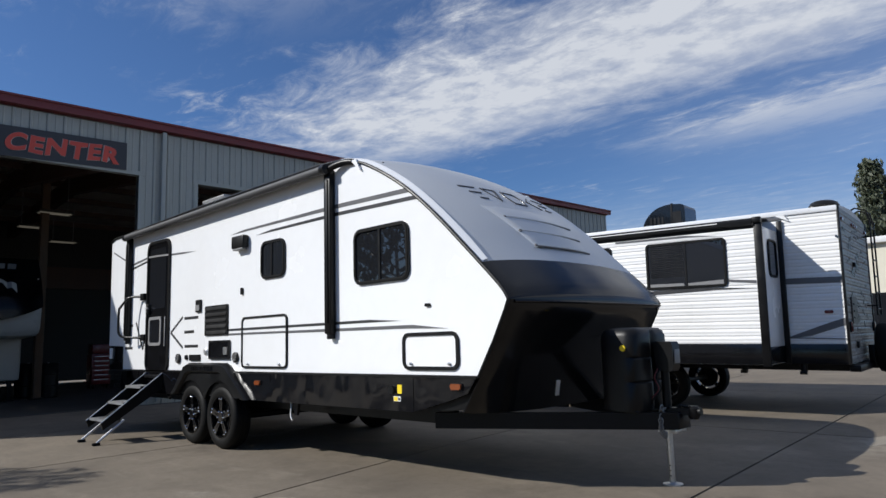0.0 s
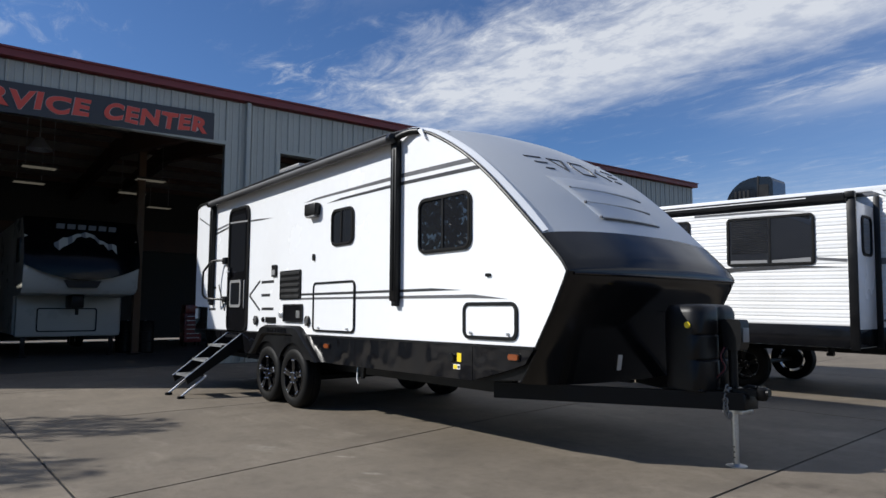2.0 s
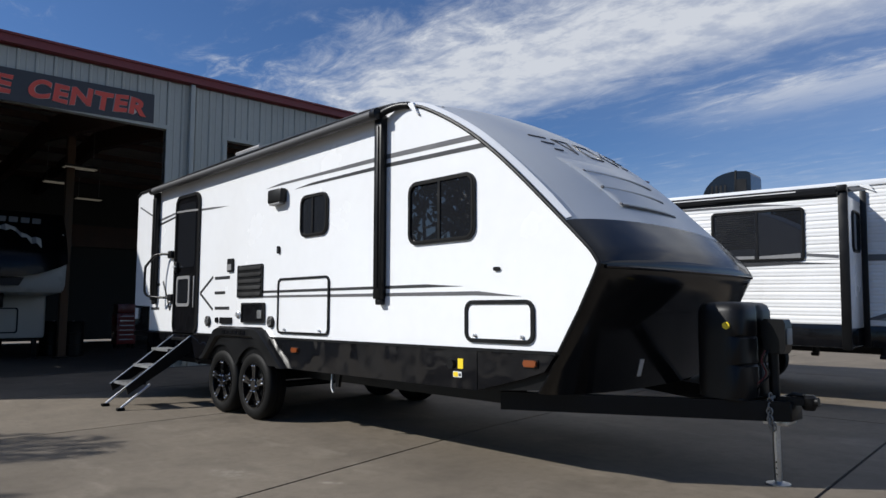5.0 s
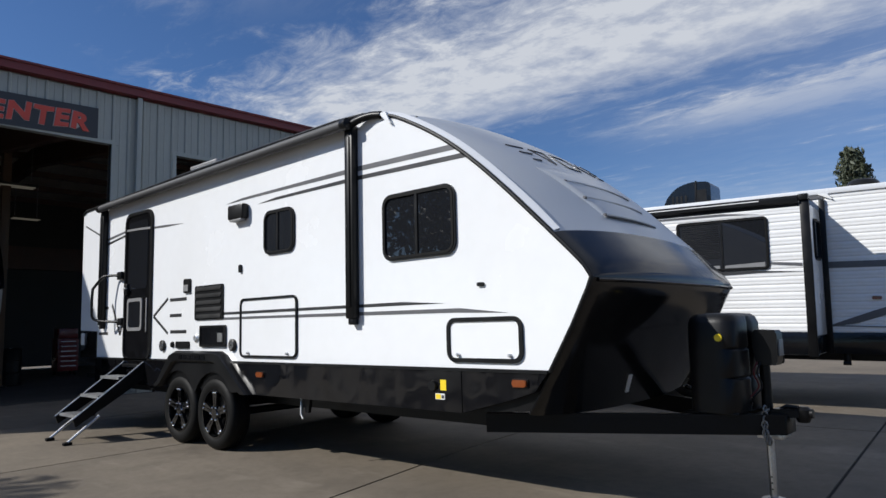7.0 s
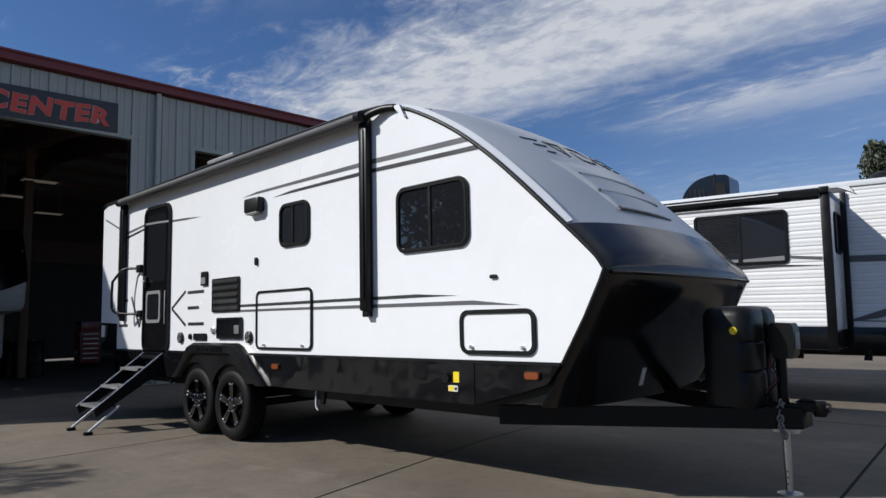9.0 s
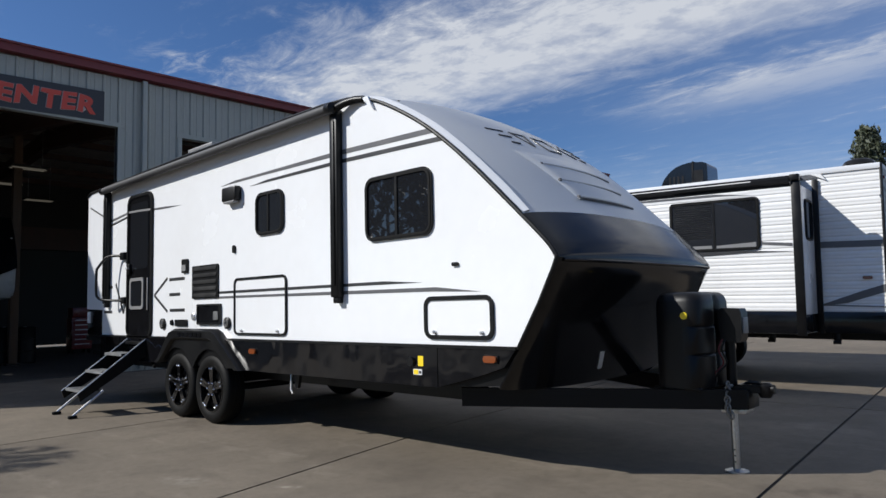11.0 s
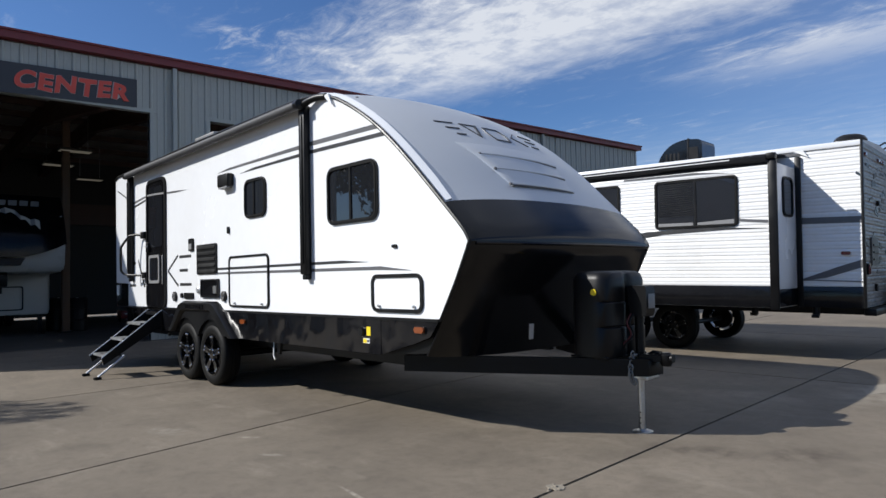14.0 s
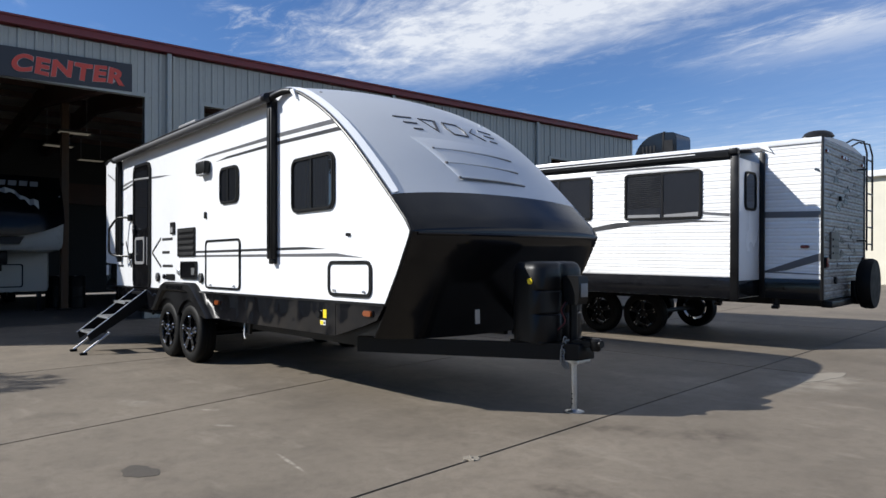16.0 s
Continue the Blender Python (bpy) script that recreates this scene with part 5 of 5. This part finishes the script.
part("slide_top_trim", box(XS0, XS1 - 0.11, YS - 0.014, YS + 0.1, 2.553, 2.62, 0.004), BLACKMT, S2)
part("wall_flange", box(XS1 + 0.0, XS1 + 0.07, Y2 - 0.05, Y2 - 0.012, 0.66, 2.73, 0.006), BLACKPL, S2, "black seal flange round the slide opening")
TOPPER = [(YS - 0.03, 2.585), (YS - 0.055, 2.605), (YS - 0.06, 2.655), (YS - 0.03, 2.69), (YS + 0.03, 2.69), (YS + 0.05, 2.665), (YS + 0.05, 2.622), (YS, 2.622)]
tp = part("topper_roll", prism(TOPPER, lambda u, v, d: (d, u, v), XS0, XS1 - 0.11), BLACKPL, S2, "dark slide topper housing along the slide")
part("topper_rail", box(XS0, -0.72, YS - 0.064, YS - 0.058, 2.648, 2.66), LABELW, tp, "thin white rail on the topper")
part("topper_fabric", prism([(YS + 0.02, 2.685), (Y2 - 0.02, 2.78), (Y2 - 0.02, 2.786), (YS + 0.02, 2.692)], lambda u, v, d: (d, u, v), XS0 + 0.05, XS1 - 0.13), FABRIC, tp, "dark fabric over the slide roof")
part("topper_bracket", box(XS1 - 0.108, XS1 + 0.004, YS - 0.05, YS + 0.04, 2.621, 2.70, 0.008), BLACKMT, tp)
framed_window(S2, on_side, YS - 0.002, -1.815, -0.635, 1.765, 2.46, 0.06, t=0.035, mid=-1.216, blind=True)
framed_window(S2, on_side, YS - 0.002, -3.6, -2.37, 1.79, 2.47, 0.06, t=0.035, mid=-2.98)
framed_window(S2, lambda x: (lambda u, v, d: (x + d, u, v)), XS1, YS + 0.22, YS + 0.66, 1.88, 2.42, 0.1, t=0.03, single=True)
band([(-0.63, 1.83), (-0.63, 1.862), (-0.265, 1.83), (-0.265, 1.79)], YS, GREYV)
band([(-2.45, 1.66), (-1.95, 1.74), (-1.3, 1.765), (-0.8, 1.755), (-0.27, 1.722), (-0.8, 1.725), (-1.7, 1.69), (-2.45, 1.60)], YS, DARKV)
band([(-5.4, 1.58), (-2.6, 1.64), (-2.45, 1.64), (-2.45, 1.60), (-5.4, 1.50)], YS, GREYV)
band([(-2.3, 2.545), (-1.2, 2.54), (-0.75, 2.49), (-1.2, 2.51), (-2.3, 2.52)], YS, GREYV)
part("label", prism(rounded(-2.47, -2.42, 0.99, 1.03, 0.004), on_side(YS), 0.005, 0.016), LABELW, S2)

# roof things
arc = smooth_line([(-2.56, 2.92), (-2.55, 3.02), (-2.50, 3.13), (-2.40, 3.24), (-2.28, 3.315), (-2.12, 3.355), (-2.02, 3.36)], 3) + [(-1.86, 3.345), (-1.81, 3.32), (-1.795, 3.27), (-1.79, 2.92)]
ac = part("air_conditioner", prism(arc, lambda u, v, d: (u, d, v), 7.35, 7.95, bevel=0.045), RIM, T2, "glossy black rooftop air conditioner shroud")
part("shroud_rib", prism([(-2.05, 2.95), (-2.03, 2.95), (-2.01, 3.372), (-2.035, 3.372)], lambda u, v, d: (u, d, v), 7.338, 7.96), BLACKPL, ac)
for k in range(4):
    part("intake_slot", prism(rounded(-2.42 + 0.07 * k, -2.385 + 0.07 * k, 3.02, 3.15, 0.01), on_side(7.35), 0.0, 0.008), BLACKPL, ac)
part("end_grille", prism(rounded(-2.04, -1.86, 3.0, 3.22, 0.02), on_side(7.35), 0.0, 0.006), BLACKPL, ac)
rvv = part("roof_vent", box(0.1, 0.44, 7.55, 7.9, 2.93, 3.07, 0.02), BLACKPL, T2, "dark roof vent hood")
part("vent_lid", lathe([(0.21, 3.055), (0.22, 3.07), (0.19, 3.12), (0.13, 3.15), (0.0, 3.158)], (0.27, 7.72, 0), "z", 24), FENDERPL, rvv, "low domed lid")

for x in (-2.83, -2.02):
    wheel(T2, x, Y2 + 0.12, r=0.36)
    wheel(T2, x, YF2 - 0.05, r=0.36, side=1)
    part("axle", tube([(x, Y2 + 0.3, 0.36), (x, YF2 - 0.3, 0.36)], 0.04, 10), BLACKMT, T2)
for y in (6.95, 8.4):
    part("chassis_rail", box(XF2, XR2, y - 0.03, y + 0.03, 0.55, 0.68), BLACKMT, T2)
part("fender", prism([(-3.45, 0.64), (-3.3, 0.84), (-1.55, 0.84), (-1.4, 0.64)], on_side(Y2 - 0.01), -0.02, 0.04), BLACKPL, T2)
part("landing_post", box(-8.2, -8.1, 7.0, 7.1, -0.155, 0.62), BLACKMT, T2)
# grey strips over the panes imitate daylight coming through below the blind
part("daylight_strip", prism([(-1.76, 1.805), (-1.25, 1.805), (-1.25, 1.845), (-1.76, 1.85)], on_side(YS - 0.002), 0.0145, 0.016), GREYPL, S2, "pale strip painted as daylight below the blind")
part("daylight_strip", prism([(-1.19, 1.805), (-0.69, 1.805), (-0.69, 1.865), (-1.19, 1.84)], on_side(YS - 0.002), 0.0145, 0.016), GREYPL, S2, "pale strip painted as daylight below the blind")
# parked nose-high: the body rides above its level axles and pitches back
for ob in T2.children:
    if not ob.name.startswith(("wheel", "axle")):
        ob.location.z += 0.058
T2.location = (-0.24, 5.79, -0.040)
T2.rotation_euler = (0, radians(1.0), radians(5.0))
T2.scale = (1.011, 1.011, 1.011)


# ---- in the workshop ----
def fifth_wheel():
    """Fifth-wheel trailer parked nose out, under the workshop roof."""
    f = thing("fifth_wheel_trailer", (-20, -0.35, 0), "fifth-wheel trailer with a dark front cap and white lower body", "trailer")
    yc, hw = -0.40, 1.25
    part("body_shell", box(-24.6, -16.4, yc - hw, yc + hw, 0.55, 3.42, 0.05), OFFWHITE, f, "white body")
    part("lower_front", box(-16.42, -16.2, yc - hw + 0.06, yc + hw - 0.06, 0.50, 1.55, 0.04), OFFWHITE, f, "white lower front wall")
    part("overhang", prism([(-16.5, 1.50), (-15.0, 1.56), (-14.86, 1.7), (-14.8, 2.15), (-15.0, 2.9), (-15.4, 3.36), (-16.5, 3.44)], lambda u, v, d: (u, d, v), yc - hw, yc + hw, bevel=0.05), OFFWHITE, f, "white raised front section")
    rows = []
    for j in range(13):
        u = -1 + 2 * j / 12
        drop = 0.34 * (1 - u * u)
        row = []
        for i in range(9):
            z = 2.22 - drop + (3.40 - 2.22 + drop) * i / 8
            x = -14.74 - 0.62 * max(0.0, (z - 2.1) / 1.3) ** 1.7 + 0.10 * (1 - u * u)
            row.append((x, yc + u * (hw + 0.005), z))
        rows.append(row)
    bm = sheet(rows)
    bmesh.ops.solidify(bm, geom=bm.faces[:], thickness=0.03)
    c = part("front_cap", bm, BLACKGEL, f, "dark gloss moulded front cap")

    def capx(u, z):
        return -14.74 - 0.62 * max(0.0, (z - 2.1) / 1.3) ** 1.7 + 0.10 * (1 - u * u)

    # badge bars and a jagged pale ridge shape
    for k in range(6):
        y = yc - 0.60 + 0.23 * k
        part("badge_bar", prism([(y, 3.12), (y + 0.17, 3.12), (y + 0.2, 3.25), (y + 0.02, 3.25)], lambda u, v, d: (capx((u - yc) / hw, v) + 0.03 + d, u, v), 0.0, 0.006), GREYPL, c, "pale bar of the cap's badge")
    random.seed(11)
    top = []
    for k in range(15):
        u = k / 14
        top.append((yc - 0.66 + 1.36 * u, 2.74 + 0.34 * max(0, 1 - abs(u - 0.48) * 2.0) + random.uniform(-0.05, 0.05)))
    low = [(y, z - random.uniform(0.07, 0.24)) for y, z in top]
    for k in range(14):
        part("ridge_graphic", prism([low[k], low[k + 1], top[k + 1], top[k]], lambda u, v, d: (capx((u - yc) / hw, v) + 0.032 + d, u, v), 0.0, 0.004), OFFWHITE if k % 3 else GREYPL, c, "pale jagged graphic")
    part("grille", prism([(yc - 0.42, 1.88), (yc + 0.40, 1.88), (yc + 0.30, 1.70), (yc - 0.32, 1.70)], on_end(-14.80), -0.02, 0.03), BLACKPL, f, "dark trapezoid grille")
    hd = part("front_hatch", ring(rounded(yc - 0.75, yc + 0.62, 0.62, 1.22, 0.06), rounded(yc - 0.72, yc + 0.59, 0.65, 1.19, 0.05), on_end(-16.2), 0, 0.02), BLACKPL, f, "black-edged front hatch")
    part("pin_box", box(-16.1, -15.3, yc - 0.14, yc + 0.14, 1.22, 1.55, 0.03), BLACKMT, f)
    part("king_pin", tube([(-15.4, yc, 1.25), (-15.4, yc, 1.05)], 0.04, 10), BLACKMT, f)
    for y in (yc - 1.0, yc + 1.0):
        l = part("landing_leg", box(-16.36, -16.26, y - 0.05, y + 0.05, 0.03, 0.6, 0.006), BLACKMT, f)
        part("foot", box(-16.42, -16.2, y - 0.1, y + 0.1, 0.004, 0.03, 0.004), BLACKMT, l)
    for x in (-21.2, -22.1):
        wheel(f, x, yc - hw + 0.02, r=0.38)
        wheel(f, x, yc + hw - 0.02, r=0.38, side=1)
    part("side_glass", prism(rounded(-16.0, -15.55, 2.3, 2.9, 0.05), lambda u, v, d: (u, yc - hw - d, v), 0, 0.02), TINT, f)


fifth_wheel()


def tool_chest(x, y):
    t = thing("tool_chest", (x, y, 0.005), "red enamel roller tool chest with many drawers", "tool chest")
    part("cabinet", box(x - 0.25, x + 0.22, y - 0.28, y + 0.28, 0.13, 1.05, 0.01), TOOLRED, t)
    for k in range(6):
        d = part("drawer", box(x + 0.22, x + 0.235, y - 0.25, y + 0.25, 0.18 + 0.14 * k, 0.30 + 0.14 * k, 0.004), TOOLRED, t)
        part("pull", box(x + 0.235, x + 0.25, y - 0.2, y + 0.2, 0.27 + 0.14 * k, 0.285 + 0.14 * k), ALU, d)
    part("top_box", box(x - 0.22, x + 0.2, y - 0.26, y + 0.26, 1.06, 1.35, 0.015), TOOLRED, t)
    for dx in (-0.2, 0.17):
        for dy in (-0.21, 0.21):
            part("castor", lathe([(0.0, -0.02), (0.06, -0.02), (0.06, 0.02), (0.0, 0.02)], (x + dx, y + dy, 0.064), "y", 14), RUBBER, t)


tool_chest(-19.5, 3.75)
post = thing("wooden_post", (-16, 1.12, 0.004), "rough upright timber post in the workshop", "post")
part("shaft", box(-16.09, -15.91, 1.03, 1.21, 0.004, 5.6, 0.01), WOODPOST, post)
part("post_base", box(-16.15, -15.85, 0.97, 1.27, 0.004, 0.05, 0.006), BLACKMT, post)


def drum(x, y):
    d = thing("steel_drum", (x, y, 0.004), "dark steel drum standing on the workshop floor", "drum")
    part("barrel", lathe([(0.0, 0.0), (0.28, 0.0), (0.29, 0.02), (0.28, 0.03), (0.28, 0.29), (0.295, 0.30), (0.28, 0.31), (0.28, 0.58), (0.295, 0.59), (0.28, 0.60), (0.28, 0.86), (0.29, 0.88), (0.27, 0.88), (0.26, 0.865), (0.0, 0.865)], (x, y, 0.004), "z", 28), BLACKMT, d)
    part("bung", lathe([(0.0, 0.0), (0.03, 0.0), (0.03, 0.02), (0.0, 0.02)], (x + 0.15, y, 0.87), "z", 10), STEEL, d)


drum(-16.6, 1.5)
drum(-17.2, 1.2)


# faintly glowing lamps, built in place of translucent skylight panels
def shop_light(x, y, z):
    l = thing("skylight_strip_lamp", (x, y, z), "hanging strip lamp standing in for a skylight panel", "lamp", "workshop lamps")
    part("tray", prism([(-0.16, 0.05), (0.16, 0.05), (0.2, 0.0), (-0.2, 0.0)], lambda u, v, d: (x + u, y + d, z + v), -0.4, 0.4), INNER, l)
    for dx in (-0.09, 0.09):
        part("tube", tube([(x + dx, y - 0.37, z - 0.015), (x + dx, y + 0.37, z - 0.015)], 0.016, 8), LIGHTTUBE, l, "glowing tube standing in for skylight glow")
    for dy in (-0.3, 0.3):
        part("hanger", tube([(x, y + dy, z + 0.05), (x, y + dy, 5.95)], 0.006, 6), STEEL, l)


for x, y in ((-16, -1.3), (-18.5, -1.2), (-16, 1.35), (-18.5, 1.5), (-15.5, 4.2), (-21, 3.0)):
    shop_light(x, y, 4.72)


def bell_lamp(x, y, z):
    l = thing("pendant_lamp", (x, y, z), "bell-shaped metal pendant lamp, unlit, under the roof", "lamp")
    part("shade", lathe([(0.05, 0.30), (0.09, 0.28), (0.13, 0.2), (0.27, 0.02), (0.28, 0.0), (0.26, 0.0), (0.11, 0.18), (0.05, 0.26), (0.05, 0.30)], (x, y, z), "z", 24), ALU, l)
    part("bulb", lathe([(0.0, 0.02), (0.05, 0.04), (0.07, 0.09), (0.04, 0.2), (0.0, 0.2)], (x, y, z), "z", 14), LABELW, l)
    part("stem", tube([(x, y, z + 0.28), (x, y, 6.05)], 0.012, 6), STEEL, l)


bell_lamp(-15.0, -1.45, 4.95)

# ---- trees and distance ----
def leaf_cloud(bm, centre, spread, n, size, rng):
    for _ in range(n):
        while True:
            v = Vector((rng.uniform(-1, 1), rng.uniform(-1, 1), rng.uniform(-1, 1)))
            if 0.15 < v.length < 1:
                break
        p = Vector(centre) + Vector((v.x * spread[0], v.y * spread[1], v.z * spread[2]))
        q = Euler((rng.uniform(0, 6.3), rng.uniform(0, 6.3), rng.uniform(0, 6.3))).to_matrix()
        s = size * rng.uniform(0.6, 1.4)
        bm.faces.new([bm.verts.new(p + q @ Vector(c) * s) for c in ((-1, 0, 0), (0, -0.4, 0.1), (1, 0, 0), (0, 0.4, 0.1))])


def broad_tree(x, y, h, r, seed, label, leaves=2600, size=0.14):
    rng = random.Random(seed)
    t = thing("tree", (x, y, 0), label, "tree")
    bm = tube([(x, y, 0), (x + 0.05, y, h * 0.25), (x - 0.05, y + 0.08, h * 0.5), (x, y, h * 0.8)], 0.16, 10, r1=0.05)
    tips = []
    for k in range(11):
        a, z0 = k * 2.4 + rng.uniform(-0.3, 0.3), h * rng.uniform(0.35, 0.7)
        l = r * rng.uniform(0.6, 1.05)
        e = (x + l * math.cos(a), y + l * math.sin(a), min(h, z0 + l * rng.uniform(0.3, 0.9)))
        mid = (x + 0.5 * l * math.cos(a), y + 0.5 * l * math.sin(a), z0 + 0.25 * l)
        tube([(x, y, z0), mid, e], 0.06, 6, bm, 0.015)
        tips += [e, mid]
    part("trunk", bm, BARK, t)
    bm = bmesh.new()
    for e in tips + [(x, y, h * 0.9)]:
        leaf_cloud(bm, e, (r * 0.36, r * 0.36, r * 0.26), leaves // len(tips), size, rng)
    part("crown", bm, LEAF, t, "loose dark green leaves")


def cypress(x, y, h, r, seed):
    rng = random.Random(seed)
    t = thing("tree", (x, y, 0), "tall narrow dark conifer beyond the parked trailers", "tree")
    bm = tube([(x, y, 0), (x, y, h * 0.5), (x, y, h * 0.97)], 0.3, 10, r1=0.03)
    tips = []
    for k in range(60):
        f = 0.18 + 0.8 * k / 60
        a = k * 2.4
        l = r * (1.02 - f) ** 0.6 * rng.uniform(0.55, 1.15)
        z = h * f
        e = (x + l * math.cos(a), y + l * math.sin(a), z + l * 0.5)
        tube([(x, y, z), e], 0.05, 5, bm, 0.01)
        tips.append((e, l))
        tips.append(((x + 0.5 * l * math.cos(a), y + 0.5 * l * math.sin(a), z + l * 0.3), l))
    part("trunk", bm, BARK, t)
    bm = bmesh.new()
    for e, l in tips:
        leaf_cloud(bm, e, (0.28 + l * 0.22, 0.28 + l * 0.22, 0.5), 70, 0.17, rng)
    part("crown", bm, NEEDLE, t, "dark needle foliage with gaps")
cypress(-6.8, 46.0, 11.8, 2.1, 3)
broad_tree(-7.7, -10.4, 6.5, 2.2, 21, "small loose-leaved yard tree beside the workshop", 10500, 0.09)
for x, y, h, r, s in ((-23, -19.5, 11.5, 4.8, 31), (-31, -17, 12, 5, 36), (-16, -22, 10, 4.0, 37), (-10, -24, 8, 3.2, 32), (-4, -26, 9.5, 3.6, 33), (4, -27, 8.5, 3.2, 34), (12, -24, 9, 3.4, 35)):
    broad_tree(x, y, h, r, s, "broad green tree along the far side of the yard", 2200, 0.3)


def far_building():
    b = thing("cream_building", (-8, 38, 0), "low cream-walled building far across the yard", "building")
    part("wall", box(-15, -3, 34, 42, 0, 5.2), CREAM, b)
    part("roof", box(-15.3, -2.7, 33.7, 42.3, 5.2, 5.5, 0.03), ROOFW, b)
    for k in range(3):
        w = part("window", box(-13.6 + 4 * k, -11.4 + 4 * k, 33.93, 34.0, 1.2, 2.8), BLACKPL, b)
        part("pane", box(-13.5 + 4 * k, -11.5 + 4 * k, 33.92, 33.94, 1.3, 2.7), TINT, w)


far_building()

# ---- pavement slabs, stains ----
pave = thing("pavement", (0, 3, 0), "weathered concrete slabs with dark open joints", "pavement", kind="structure")
LINES = [(-11.45, -11.45), (-8.0, -8.9), (-4.85, -5.75), (-1.30, -3.45), (1.165, -0.2), (4.2, 2.9), (7.5, 6.4)]
CROSS = [-8.5, -2.88, 4.6, 10.0, 15.5]


def line_x(k, y):
    a, b = LINES[k]
    if k == 3:
        return -1.36 - 0.215 * (y + 2.88) if y < 1.5 else -2.30 - 0.13 * (y - 1.5)
    return a + (b - a) * (y + 3) / 18.5


GAP = 0.012
for i in range(len(LINES) - 1):
    for j in range(len(CROSS) - 1):
        y0, y1 = CROSS[j] + GAP, CROSS[j + 1] - GAP
        ys = [y0, y1] if 3 not in (i, i + 1) else [y0] + ([1.5] if y0 < 1.5 < y1 else []) + [y1]
        pts = [(line_x(i + 1, y) - GAP, y) for y in ys] + [(line_x(i, y) + GAP, y) for y in reversed(ys)]
        part("slab", prism(pts, on_ground, -0.012, 0.0), CONCRETE, pave)


def blot(name, cx, cy, rx, ry, seed, m, label, n=26, z=0.0025):
    rng = random.Random(seed)
    ph = [rng.uniform(0, 6.3) for _ in range(4)]
    pts = []
    for k in range(n):
        a = 2 * math.pi * k / n
        w = 1 + 0.14 * math.sin(2 * a + ph[0]) + 0.1 * math.sin(3 * a + ph[1]) + 0.07 * math.sin(7 * a + ph[2])
        pts.append((cx + rx * w * math.cos(a), cy + ry * w * math.sin(a)))
    solid(name, prism(pts, on_ground, -0.003, z), m, label, "stain", kind="structure")


blot("oil_stain", -0.19, -1.92, 0.13, 0.10, 1, STAIN, "small dark oil stain on the concrete")
blot("pale_patch", 1.33, 4.45, 0.13, 0.42, 2, PATCH, "pale patched concrete")
blot("pale_patch", 0.95, -0.29, 0.05, 0.05, 3, PATCH, "crumbled joint filler on the concrete", z=0.004)
for k in range(7):
    rng = random.Random(40 + k)
    x, y = 0.955 + rng.uniform(-0.05, 0.05), -0.30 + rng.uniform(-0.09, 0.09)
    s = rng.uniform(0.006, 0.012)
    bm = box(x - s, x + s, y - s * 0.8, y + s * 0.8, 0.001, 0.001 + s, s * 0.3)
    solid("pebble", bm, PATCH, "small pale pebble lying on the joint", "pebble", "pebbles")
